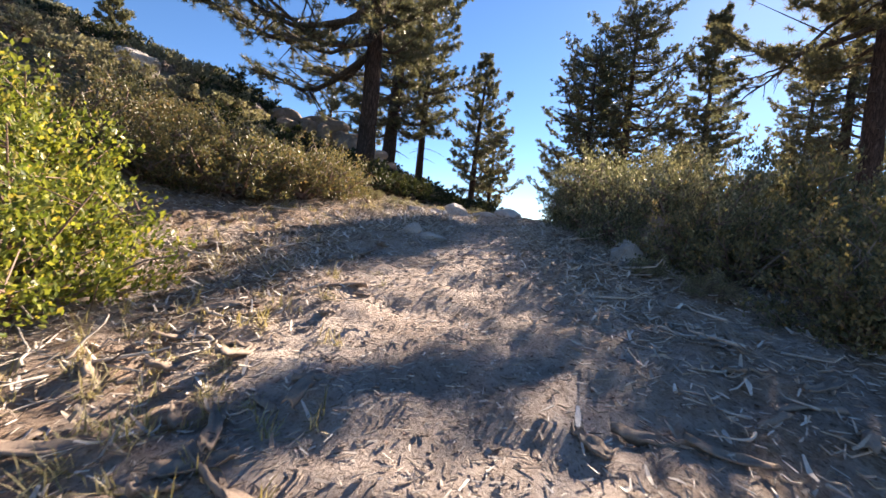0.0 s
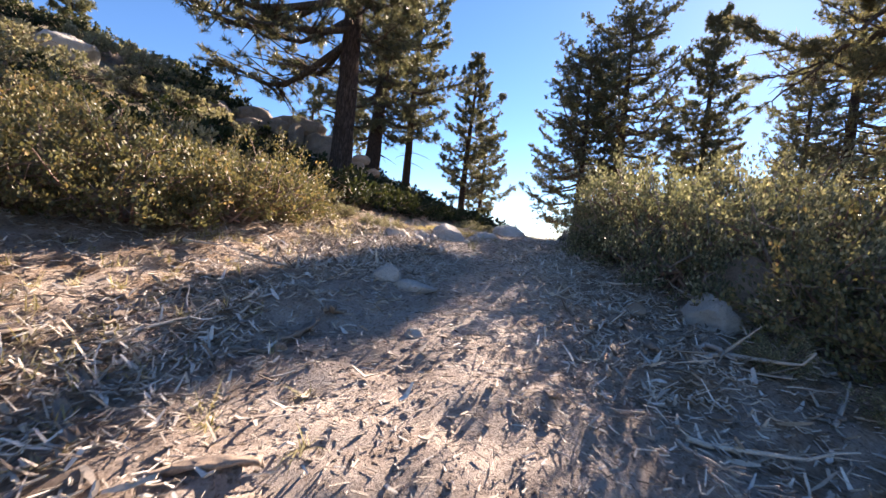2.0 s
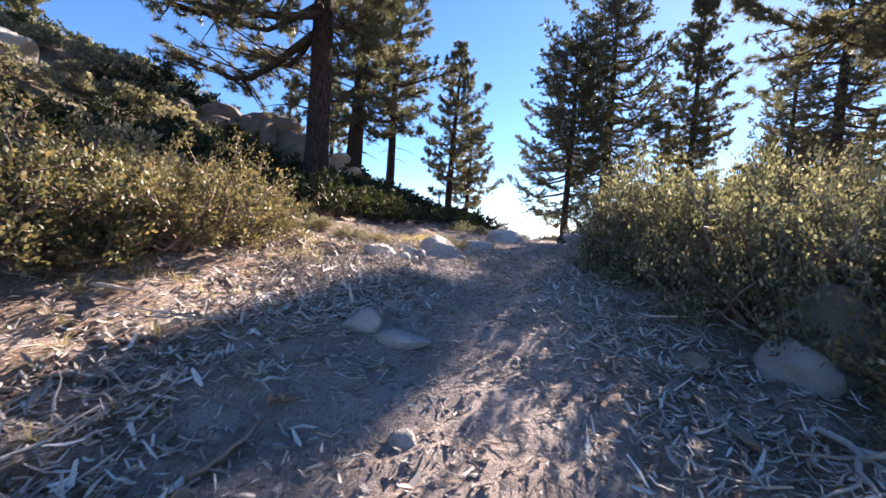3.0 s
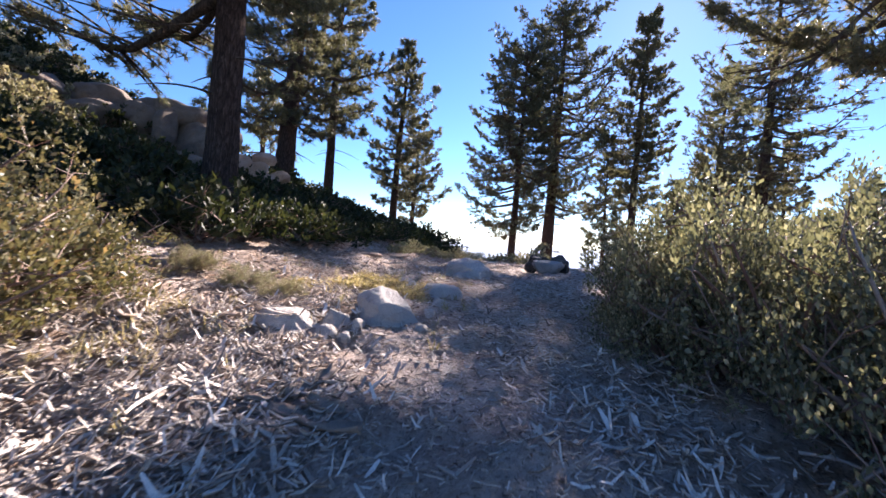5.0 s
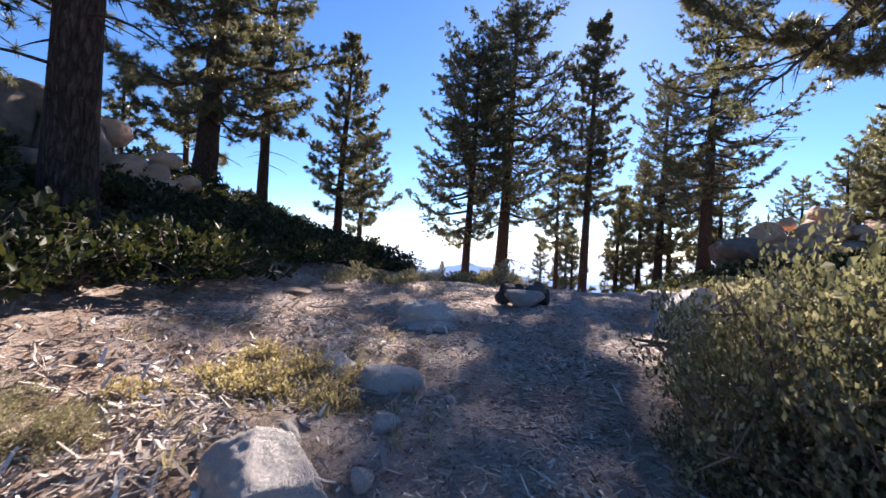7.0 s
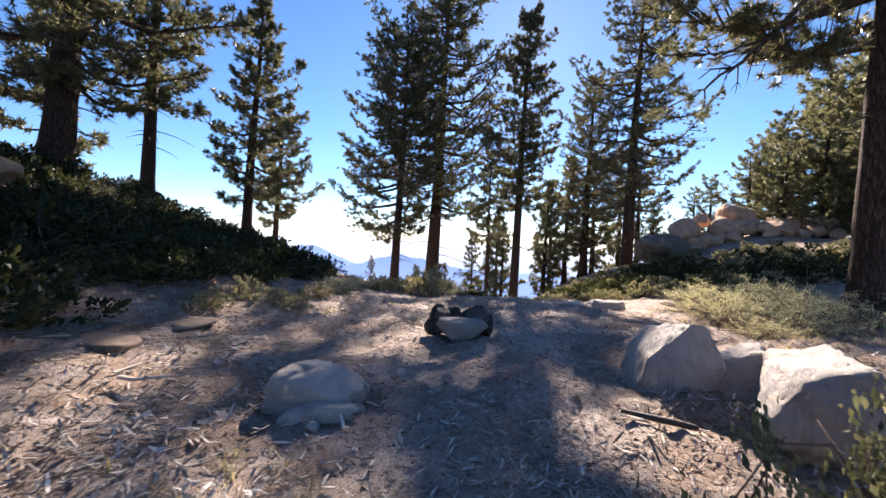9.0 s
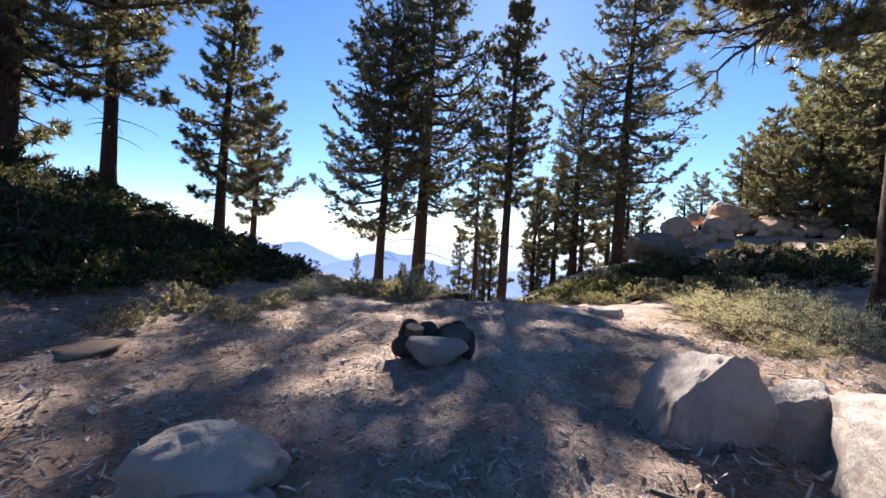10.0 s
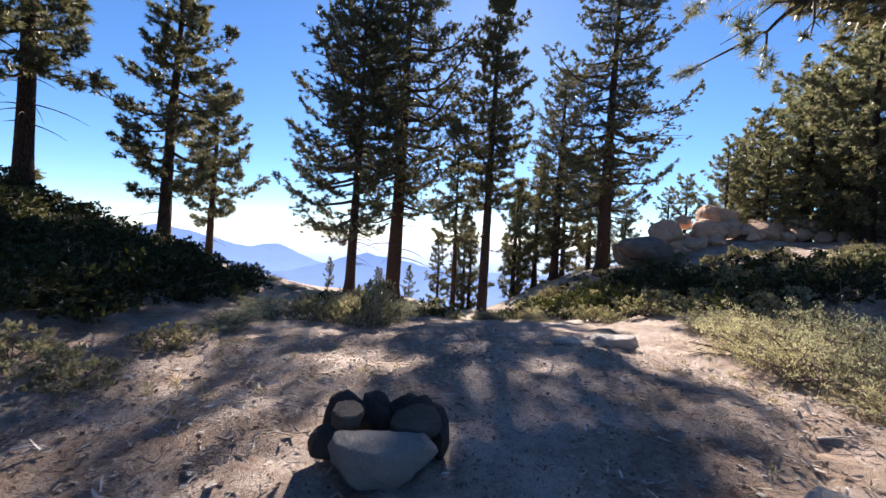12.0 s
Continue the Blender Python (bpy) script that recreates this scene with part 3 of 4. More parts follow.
for x, y, s, k in ((3.6, 5.0, 0.8, "ochre_b"), (3.1, 6.8, 0.9, "green_a"), (3.2, 7.9, 0.95, "green_b"), (2.75, 8.4, 0.6, "green_c"), (4.3, 6.3, 1.0, "ochre_a"), (4.3, 7.5, 1.05, "green_c"), (4.2, 8.7, 0.95, "green_a"), (4.6, 4.4, 0.9, "ochre_c"), (5.5, 6.0, 1.05, "ochre_b"), (5.6, 7.7, 1.05, "green_b"), (3.4, 8.98, 0.84, "green_a"), (2.95, 8.7, 0.7, "green_b"), (3.65, 5.95, 0.9, "green_b"), (6.9, 6.8, 1.0, "ochre_a"), (3.9, 3.6, 0.75, "ochre_a")):
    shrub(k, "yellow-brown manzanita bush in half shade beside the track", x, y, s, group="bushes right of the track", squash=1.42 if y > 8.6 else 1.3 if y > 5.5 else 1.15)

# ---- pine trees ----
BIG = "tall pine with thick furrowed dark bark"
pine(BIG + " on the hillside", -3.0, 15.0, 18, 0.7, 0.27, 4.9, 1, (0.4, 0), 16, 0.23, 0.026, 0.19, 23, droop=0.12, lop=(-0.3, 0.05), skirt=0.85)
pine("stout reddish pine leaning on the slope", -4.1, 28.2, 17, 1.0, 0.19, 5.2, 2, (1.2, 0), 13, 0.26, 0.036, 0.23, 22, droop=0.2, skirt=0.8)
pine("slender straight pine on the ridge", -2.2, 33.7, 18.5, 0.65, 0.27, 3.9, 3, (0.5, 0))
pine("narrow pine with thin crown on the ridge", 2.3, 35.3, 14.2, 0.6, 0.2, 3.5, 4, (0.5, 0), round_top=0.7)
pine("small slender pine with pale bark", 4.5, 41.8, 12.4, 0.5, 0.28, 3.2, 5, (0.3, 0), round_top=0.7)
pine("slim pine in the shade of a larger one", 12.9, 38.7, 20.0, 0.72, 0.2, 4.8, 6, (0.5, 0), step=0.23, twigs=23, lop=(-0.3, 0), round_top=0.3, skirt=0.5)
pine(BIG + " at the overlook", 17.1, 40.7, 26, 1.2, 0.26, 6.9, 7, (0.7, 0), step=0.23, twigs=25, round_top=0.32)
pine("small dark conical pine on the slope", 25.1, 43.9, 16.0, 0.5, 0.42, 3.6, 8, round_top=0.7)
pine("slender pine standing at the clearing's edge", 21.4, 34.7, 24.0, 0.75, 0.34, 3.8, 9, (0.45, 0), step=0.21, twigs=22, round_top=0.65, sparse=0.08, lop=(0.06, -0.05))
pine("dense pine in the far group", 35.7, 41.0, 22, 0.9, 0.12, 5.4, 10, (0.3, 0), step=0.28, twigs=21, round_top=0.55)
pine("tall open-crowned pine beside the outcrop", 30.0, 31.2, 24, 0.95, 0.2, 6.6, 11, (0.3, 0), step=0.29, twigs=21, lop=(0.15, 0), round_top=0.45)
pine("large pine with boughs hanging over the clearing", 12.6, 12.2, 16, 0.62, 0.35, 2.95, 12, (0, 0), 16, 0.24, 0.03, 0.18, 22, droop=0.0, lop=(-0.05, 0.08), skirt=1.15, round_top=0.75)
over = bpy.data.objects["pine_tree.011"]


def hanging_bough(tree, points, seed, girth=0.075, twigs=20, brush=0.72):
    """A long bough that reaches out over the clearing, with bare crooked twigs and brushes of needles past the share named brush."""
    rng = np.random.default_rng(seed)
    p = np.array(points) - np.array(tree.matrix_basis.translation)
    t, q = np.linspace(0, 1, len(p)), np.linspace(0, 1, 20)
    c = np.stack([np.interp(q, t, p[:, k]) for k in range(3)], -1)
    c[1:-1] = (c[:-2] + 2 * c[1:-1] + c[2:]) / 4 + rng.normal(0, 0.025, (18, 3))
    part("bough", Geo().put(*tube(c, girth * (1 - 0.85 * q), 7)).mesh("bough", M_LIMB), tree)
    small, green = Geo(), Geo()
    tips, ways = [], []
    ahead = unit(c[-1] - c[0])
    for k in range(twigs):
        u = rng.uniform(0.25, 1.0)
        o = np.array([np.interp(u, q, c[:, j]) for j in range(3)])
        L = rng.uniform(0.35, 1.0)
        way = unit(rng.normal(0, 0.4, 3) + ahead * 0.9 + np.array([0, 0, -0.35 if u < brush else 0.1]))
        mid = o + way * L * 0.5 + rng.normal(0, 0.07, 3)
        e = o + way * L
        small.put(*tube([o, mid, e], [0.02, 0.013, 0.005], 4))
        for _ in range(2):
            small.put(*tube([mid, mid + unit(way + rng.normal(0, 0.6, 3)) * L * 0.4], [0.01, 0.004], 3))
        if u > brush or k % 9 == 0:
            for _ in range(4):
                tips.append(e - way * L * rng.uniform(0, 0.25) + rng.normal(0, 0.05, 3))
                ways.append(unit(way + rng.normal(0, 0.35, 3)))
    tufts(green, np.array(tips), np.array(ways), rng, 60, 0.2, 0.011, 0.2)
    tagged(part("twig_spray", small.mesh("twig_spray", M_LIMB), tree), kind="stuff")
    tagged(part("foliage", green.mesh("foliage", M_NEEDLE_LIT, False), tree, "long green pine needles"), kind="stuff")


hanging_bough(over, ((12.6, 12.2, 9.6), (11.9, 12.8, 9.0), (11.0, 13.3, 7.9), (10.5, 13.65, 7.2), (9.95, 14.0, 6.7), (9.5, 14.3, 6.35)), 5, brush=0.8)
hanging_bough(over, ((10.75, 13.45, 7.6), (10.3, 13.9, 7.4), (9.9, 14.25, 7.35), (9.6, 14.5, 7.4)), 7, 0.035, 9, 0.7)
hanging_bough(over, ((12.6, 12.2, 9.2), (12.2, 12.8, 8.9), (11.8, 13.3, 8.2), (11.65, 13.5, 7.7)), 8, 0.05, 9, 0.97)
pine("young pine on the hilltop", -25.4, 31.3, 6.0, 0.3, 0.1, 1.9, 13)


def grove():
    """Copies of two pines farther off."""
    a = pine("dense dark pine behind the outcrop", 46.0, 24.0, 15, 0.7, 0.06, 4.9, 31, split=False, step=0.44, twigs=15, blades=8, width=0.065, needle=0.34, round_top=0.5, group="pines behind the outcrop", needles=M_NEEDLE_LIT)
    b = pine("dark young pine down the slope", 33.0, 52.0, 11, 0.45, 0.06, 3.0, 32, split=False, step=0.36, twigs=11, blades=7, width=0.07, needle=0.34, round_top=0.8, group="pines down the slope")
    for x, y, s, r in ((42.5, 23.5, 0.85, 40), (41.0, 20.5, 0.85, 130), (38.5, 31.0, 0.42, 200), (36.5, 17.5, 1.1, 250), (45.0, 28.0, 0.7, 300), (48.0, 19.0, 1.15, 20), (34.0, 14.0, 1.05, 90), (30.0, 11.5, 1.0, 160), (40.0, 36.0, 0.42, 10), (36.9, 23.9, 0.66, 170), (34.8, 20.7, 0.7, 280), (37.0, 28.8, 0.45, 330), (33.0, 17.6, 0.8, 120), (33.4, 22.2, 0.42, 15), (34.6, 18.9, 0.5, 95), (36.2, 25.6, 0.5, 215), (32.0, 15.6, 0.5, 305), (38.6, 21.6, 0.75, 145), (40.5, 27.0, 0.62, 75), (38.0, 19.2, 0.85, 5), (39.4, 24.6, 0.65, 255)):
        copy_thing(a, pose(x, y, at_ground(x, y) - 0.2, 0, 0, r) @ Matrix.Scale(s, 4))
    for x, y, s, r in ((30.5, 51.5, 0.7, 40), (36.5, 48.0, 1.3, 80), (39.5, 47.5, 1.5, 130), (41.5, 45.0, 1.4, 210), (35.0, 56.0, 1.2, 250), (42.0, 53.0, 1.5, 290), (31.5, 57.0, 0.9, 330), (27.0, 56.5, 0.42, 15), (24.0, 58.5, 0.35, 70), (22.0, 55.0, 0.3, 100), (18.0, 60.0, 0.4, 140), (44.5, 41.0, 1.3, 190), (47.5, 46.0, 1.6, 230), (-8.2, 41.7, 1.45, 60), (-11.5, 40.0, 1.2, 220)):
        copy_thing(b, pose(x, y, at_ground(x, y) - 0.2, 0, 0, r) @ Matrix.Scale(s, 4))


grove()

# ---- boulders on the track and in the clearing ----
rock("path_stone", "small pale stone half sunk in the track", -0.45, 6.42, (0.19, 0.15, 0.14), 101, turn=20, sink=0.3, group="stones on the track", level=3)
rock("path_stone", "flat grey stone half sunk in the track", -0.12, 6.28, (0.24, 0.17, 0.10), 102, turn=-15, sink=0.3, group="stones on the track", level=3)
rock("path_stone", "small rough stone among bark chips", -0.06, 5.15, (0.10, 0.08, 0.06), 103, group="stones on the track", level=3)
rock("boulder", "pale split granite boulder beside the track", 0.3, 9.3, (0.37, 0.3, 0.26), 317, turn=0, sink=0.38, lean=0, cuts=3, faces=(((0.4, -0.3, 0.85), 0.5), ((-0.85, -0.45, 0.25), 0.5), ((0.5, -0.8, 0.3), 0.55), ((0.9, 0.2, 0.3), 0.65)), level=5, category="boulder")
rock("boulder", "rough grey granite boulder in bark litter", -0.58, 9.1, (0.36, 0.28, 0.22), 105, turn=-10, sink=0.46, cuts=12, flat=0.6, level=5, category="boulder")
rock("boulder", "broken wedge of granite between boulders", -0.14, 9.08, (0.14, 0.12, 0.15), 306, turn=50, sink=0.35, lean=20, cuts=14, level=4, category="boulder")
for i, (x, y, size) in enumerate(((-0.22, 8.85, 0.09), (-0.05, 8.78, 0.07), (0.05, 8.95, 0.08), (-0.3, 9.0, 0.06), (0.62, 8.95, 0.06), (0.75, 9.35, 0.07), (-0.75, 9.05, 0.08), (0.95, 9.9, 0.09), (1.5, 10.2, 0.06), (0.4, 9.75, 0.1))):
    rock("path_stone", "small broken stone beside the boulders", x, y, (size * 1.3, size, size * 0.9), 150 + i, turn=i * 50, sink=0.3, group="broken stones", level=2)
rock("boulder", "low pale granite rock beside dry brush", 1.12, 10.6, (0.30, 0.22, 0.17), 107, turn=5, sink=0.45, cuts=10, category="boulder")
rock("boulder", "low pale rock at the brush's foot", 0.75, 11.0, (0.22, 0.2, 0.12), 108, sink=0.4, level=3, category="boulder")
rock("boulder", "smooth rounded white boulder cracked along its base", 1.98, 12.55, (0.46, 0.34, 0.27), 109, turn=-12, sink=0.36, cuts=4, level=5, category="boulder")
rock("path_stone", "flake of grey rock beside the white boulder", 2.0, 12.2, (0.24, 0.13, 0.13), 110, turn=-18, sink=0.3, cuts=3, level=4)
rock("path_stone", "folded flake of grey rock under the white boulder", 1.78, 12.24, (0.14, 0.09, 0.08), 131, turn=20, sink=0.3, cuts=4, level=3)
rock("path_stone", "small stone chip beside the white boulder", 1.87, 12.02, (0.07, 0.05, 0.045), 132, turn=70, sink=0.3, level=2)
rock("path_stone", "flake of pale rock split off the boulder", 2.26, 12.28, (0.13, 0.07, 0.07), 111, turn=-20, sink=0.35, level=3)
rock("boulder", "large pale granite boulder with sharp ridge", 5.6, 11.75, (0.66, 0.56, 0.62), 112, turn=0, sink=0.3, cuts=3, level=5, faces=(((-0.55, 0.35, 0.75), 0.42), ((-0.62, -0.75, 0.2), 0.5), ((0.3, 0.1, 0.9), 0.6), ((0.75, -0.5, 0.4), 0.6)), group="boulders edging the clearing", category="boulder")
rock("boulder", "rounded granite boulder between two larger ones", 6.0, 11.25, (0.34, 0.32, 0.38), 113, turn=0, sink=0.28, cuts=3, level=5, faces=(((-0.3, 0.3, 0.9), 0.62), ((-0.8, -0.5, 0.2), 0.68)), group="boulders edging the clearing", category="boulder")
rock("boulder", "massive pale granite boulder with weathered top", 5.62, 10.42, (0.92, 0.74, 0.66), 114, turn=0, sink=0.33, cuts=7, level=5, faces=(((-0.15, 0.25, 0.95), 0.6), ((-0.85, -0.45, 0.3), 0.5), ((-0.5, 0.85, 0.1), 0.6)), group="boulders edging the clearing", category="boulder")
rock("boulder", "flat pale rock at the clearing's far side", 9.45, 15.9, (0.55, 0.32, 0.22), 115, turn=-30, sink=0.4, cuts=9, category="boulder")
rock("boulder", "tail of the flat pale rock", 8.8, 16.25, (0.4, 0.15, 0.1), 116, turn=-40, sink=0.4, level=3, category="boulder")
rock("boulder", "white granite stone under the bushes", 2.68, 5.8, (0.2, 0.25, 0.3), 117, turn=35, lean=25, sink=0.35, cuts=7, category="boulder")
rock("boulder", "pinkish boulder in the bushes' shade", 3.2, 6.15, (0.42, 0.4, 0.45), 118, mat=M_TAN_ROCK, turn=10, sink=0.35, cuts=6, category="boulder")
rock("path_stone", "small brown stone under the bushes", 2.05, 5.95, (0.1, 0.09, 0.09), 119, mat=M_TAN_ROCK, level=3)
for x, y, s, k in ((0.2, 14.3, 0.45, 120), (0.9, 15.2, 0.4, 122), (11.2, 17.2, 0.3, 123), (7.6, 12.3, 0.35, 124)):
    rock("flat_rock", "low sandy rock almost level with soil", x, y, (s, s * 0.7, 0.08), k, M_TAN_ROCK, k * 37, 0.5, level=3, group="slabs", flat=0.6)


def fire_ring():
    ring = thing("fire_ring", "ring of soot-blackened stones round a campfire pit", "fire pit", "", pose(4.42, 14.27, at_ground(4.42, 14.27), 0, 0, -32))

    def stone(x, y, z, size, seed, mat, turn=0, lean=0, label="", cuts=4, flat=0.0, faces=()):
        ob = part("stone", rock_mesh("stone", mat, size, seed, cuts, 4, 0.07, flat, faces), ring, label)
        ob.matrix_basis = pose(x, y, z, lean, 0, turn)

    stone(0.02, -0.27, 0.15, (0.38, 0.21, 0.3), 131, M_GREY_ROCK, 0, 10, "large rounded grey front stone", 1, 0.5, (((-0.75, -0.2, -0.62), 0.62), ((0.75, -0.2, -0.62), 0.62), ((0, -0.6, -0.8), 0.8)))
    stone(-0.38, -0.04, 0.11, (0.16, 0.15, 0.14), 142, M_SOOT_ROCK, 20)
    stone(-0.28, -0.02, 0.3, (0.135, 0.12, 0.125), 143, M_SCORCH, 60, 10)
    stone(-0.33, 0.14, 0.25, (0.17, 0.14, 0.17), 144, M_SOOT_ROCK, 30)
    stone(-0.1, 0.3, 0.18, (0.22, 0.13, 0.19), 134, M_SOOT_ROCK, 10)
    stone(0.14, 0.33, 0.17, (0.19, 0.14, 0.18), 145, M_SOOT_ROCK, -25)
    stone(0.24, -0.1, 0.3, (0.19, 0.1, 0.14), 146, M_SCORCH, 18, -18, "wedge of scorched stone", 7)
    stone(0.27, 0.06, 0.32, (0.12, 0.11, 0.14), 147, M_SOOT_ROCK, -20, 15)
    stone(0.39, 0.04, 0.17, (0.1, 0.15, 0.21), 148, M_SOOT_ROCK, 5)
    stone(0.36, 0.22, 0.15, (0.14, 0.14, 0.18), 149, M_SOOT_ROCK, 5)
    rng = np.random.default_rng(5)
    for _ in range(6):
        a, b = rng.uniform(-0.22, 0.22, 2)
        ob = part("charred_stick", Geo().put(*tube([(a, b, 0.05), (a + 0.08, b + 0.1, 0.09), (a + 0.2 * rng.uniform(-1, 1), b + 0.18, 0.08)], [0.018, 0.02, 0.012], 6)).mesh("charred_stick", M_CHAR), ring, "blackened stick")
    return ring


fire_ring()

# ---- outcrops ----
# heap of boulders on the far bank, along an arc of the slope
heap_rng = np.random.default_rng(17)
HEAP = "rounded pinkish granite boulder in a heap"
for i, (x, y, z, half_w, half_h) in enumerate((
        (31.2, 24.0, 5.7, 1.2, 0.85), (27.6, 25.1, 4.5, 1.05, 0.75), (29.6, 23.5, 4.6, 1.25, 0.85), (31.4, 22.0, 4.65, 1.25, 0.8),
        (34.6, 20.6, 5.15, 1.1, 0.75), (32.3, 20.9, 4.45, 0.58, 0.42), (29.0, 24.8, 5.2, 0.5, 0.45), (25.2, 24.8, 3.5, 1.5, 0.75),
        (24.6, 25.7, 3.2, 0.7, 0.8), (27.9, 23.8, 3.85, 0.85, 0.5), (34.3, 18.4, 4.5, 0.8, 0.6), (35.5, 17.6, 4.7, 0.7, 0.95),
        (36.5, 21.2, 5.85, 0.85, 0.45), (34.1, 22.1, 5.3, 0.6, 0.45))):
    # boulders below x 26 take the darker rock as painted shade
    rock("boulder", HEAP, x, y, (half_w, half_w * 0.85, half_h), 200 + i, M_LEDGE if x < 26 else M_HEAP, -40 + 25 * math.sin(i * 2.1), 0.5, 9 * math.sin(i), "boulder heap on the bank", 4, 6, category="boulder", z=z)
for i in range(46):
    u, back = heap_rng.uniform(0, 1), heap_rng.uniform(0, 1)
    x, y = 25.2 + 9.6 * u + 1.6 * back, 25.2 - 7.0 * u + 1.6 * back
    size = heap_rng.uniform(0.25, 0.7)
    rock("boulder", HEAP, x, y, (size * 1.05, size * 0.9, size * 0.75), 220 + i, M_HEAP, i * 67, 0.5, 12 * math.sin(i), "boulder heap on the bank", 3, 6, category="boulder", z=at_ground(x, y) + 0.15 + 1.0 * back * (1 - abs(2 * u - 0.9) * 0.5))
for i, (x, y, size) in enumerate(((20.5, 25.4, 0.75), (19.1, 25.0, 0.5), (21.6, 25.9, 0.8), (18.5, 24.4, 0.4), (22.6, 26.0, 0.8))):
    rock("boulder", "grey boulder at the foot of the bank", x, y, (size, size * 0.8, size * 0.8), 250 + i, M_TAN_ROCK, i * 67, 0.3, 5, "boulders at the bank's foot", 3, 8, category="boulder")
# ledges on the hill
LEDGE = "weathered tan granite ledge on the hillside"
for i, (x, y, z, size, turn, lean) in enumerate((
        (-9.3, 19.4, 6.0, (1.15, 0.9, 0.62), 10, 4), (-8.9, 18.9, 5.25, (1.2, 0.8, 0.5), -8, -3), (-7.55, 19.0, 5.3, (1.0, 0.8, 0.52), 15, -10),
        (-7.7, 19.6, 6.0, (0.8, 0.9, 0.5), 40, 8), (-7.2, 18.6, 4.7, (0.85, 0.6, 0.34), 0, 0), (-6.5, 19.3, 5.2, (0.62, 0.8, 0.85), 12, 0),
        (-5.75, 19.1, 5.0, (0.5, 0.75, 0.85), 5, 4), (-4.95, 19.2, 4.75, (0.85, 0.8, 1.05), -10, 0), (-6.0, 20.0, 5.8, (1.5, 0.9, 0.6), -14, 6),
        (-10.6, 19.6, 6.1, (1.0, 0.8, 0.6), 25, 0), (-5.2, 18.3, 4.2, (0.9, 0.5, 0.35), -12, 0), (-6.3, 18.2, 4.35, (0.7, 0.5, 0.3), 8, 5))):
    rock("boulder", LEDGE, x, y, size, 260 + i, M_LEDGE, turn, 0.45, lean, "ledges on the hill", 4, 6, category="boulder", z=z)
# sunlight and shade by rock colour: warm right end, one pale, dark rest
for i, (x, y, z, s) in enumerate(((-4.1, 19.9, 4.55, 0.8), (-4.35, 19.6, 5.3, 0.75), (-3.4, 20.0, 4.3, 0.7), (-3.3, 20.5, 4.85, 0.55), (-3.0, 19.6, 4.0, 0.5), (-2.75, 20.6, 4.25, 0.55), (-11.7, 15.4, 6.45, 1.25), (-12.5, 15.6, 6.5, 1.2), (-13.0, 18.4, 7.3, 1.3), (-13.9, 18.8, 7.5, 1.3), (-15.0, 19.4, 7.7, 1.5), (-16.2, 19.2, 7.8, 1.3))):
    rock("boulder", LEDGE, x, y, (s * 0.75, s * 0.65, s * 0.6), 280 + i, M_HEAP if x > -4.5 else (M_GRANITE if -12.5 < x < -11 else M_LEDGE), i * 53, 0.45, 8 * math.cos(i), "ledges on the hill", 4, 7, category="boulder", z=z)


# ---- scrub over the hill and the bank ----
def spread(count, seed, inside, gap):
    """Points scattered over a patch, none nearer than gap."""
    rng = np.random.default_rng(seed)
    got = []
    for _ in range(count * 60):
        p = inside(rng)
        if p is not None and all((p[0] - q[0]) ** 2 + (p[1] - q[1]) ** 2 > gap * gap for q in got):
            got.append(p)
            if len(got) == count:
                break
    return got


def hill_patch(rng):
    x, y = rng.uniform(-24, 3), rng.uniform(9.5, 34)
    d = hill_side(x, y)
    if math.hypot(x + 12, y - 15) < 1.5 or math.hypot(x + 14, y - 18.4) < 1.8:
        return None
    if d < 1.2 or (x > -4.5 and y < 11.5) or math.hypot(x + 2.95, y - 15) < 0.9:
        return None
    return x, y


def near_patch(rng):
    x, y = rng.uniform(-8, 4.5), rng.uniform(11.5, 27)
    return (x, y) if 1.0 < hill_side(x, y) < 6.5 and math.hypot(x + 2.95, y - 15) > 0.95 else None


def bank_patch(rng):
    x, y = rng.uniform(13.5, 26.5), rng.uniform(14.5, 25.5)
    return (x, y) if x - 14 - 0.35 * (y - 18) > 0.2 else None


# the slope's shade is put into these bushes' dark leaves
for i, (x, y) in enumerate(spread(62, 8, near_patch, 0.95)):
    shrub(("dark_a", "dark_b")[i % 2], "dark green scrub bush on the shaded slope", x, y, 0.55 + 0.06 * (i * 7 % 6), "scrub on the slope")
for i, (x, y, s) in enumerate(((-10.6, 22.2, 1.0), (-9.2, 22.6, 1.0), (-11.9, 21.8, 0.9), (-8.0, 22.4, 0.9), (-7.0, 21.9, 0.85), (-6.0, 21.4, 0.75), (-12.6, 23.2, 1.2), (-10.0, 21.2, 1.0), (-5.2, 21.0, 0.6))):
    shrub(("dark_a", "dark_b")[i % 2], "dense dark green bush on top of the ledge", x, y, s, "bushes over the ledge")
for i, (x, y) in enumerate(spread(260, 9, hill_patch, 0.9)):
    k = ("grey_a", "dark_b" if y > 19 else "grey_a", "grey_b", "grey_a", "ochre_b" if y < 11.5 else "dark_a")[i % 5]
    # near lower slope: dark leaf kinds in place of shade
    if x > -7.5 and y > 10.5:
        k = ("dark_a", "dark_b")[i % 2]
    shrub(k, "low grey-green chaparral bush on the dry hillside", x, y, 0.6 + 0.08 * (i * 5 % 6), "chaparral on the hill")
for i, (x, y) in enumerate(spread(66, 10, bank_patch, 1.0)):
    # light and shade by leaf colour: lighter kinds on the sunlit top, darker below
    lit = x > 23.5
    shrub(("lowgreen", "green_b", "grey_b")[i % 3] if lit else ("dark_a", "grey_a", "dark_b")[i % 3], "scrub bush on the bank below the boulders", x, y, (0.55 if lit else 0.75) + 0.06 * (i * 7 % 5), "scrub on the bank")


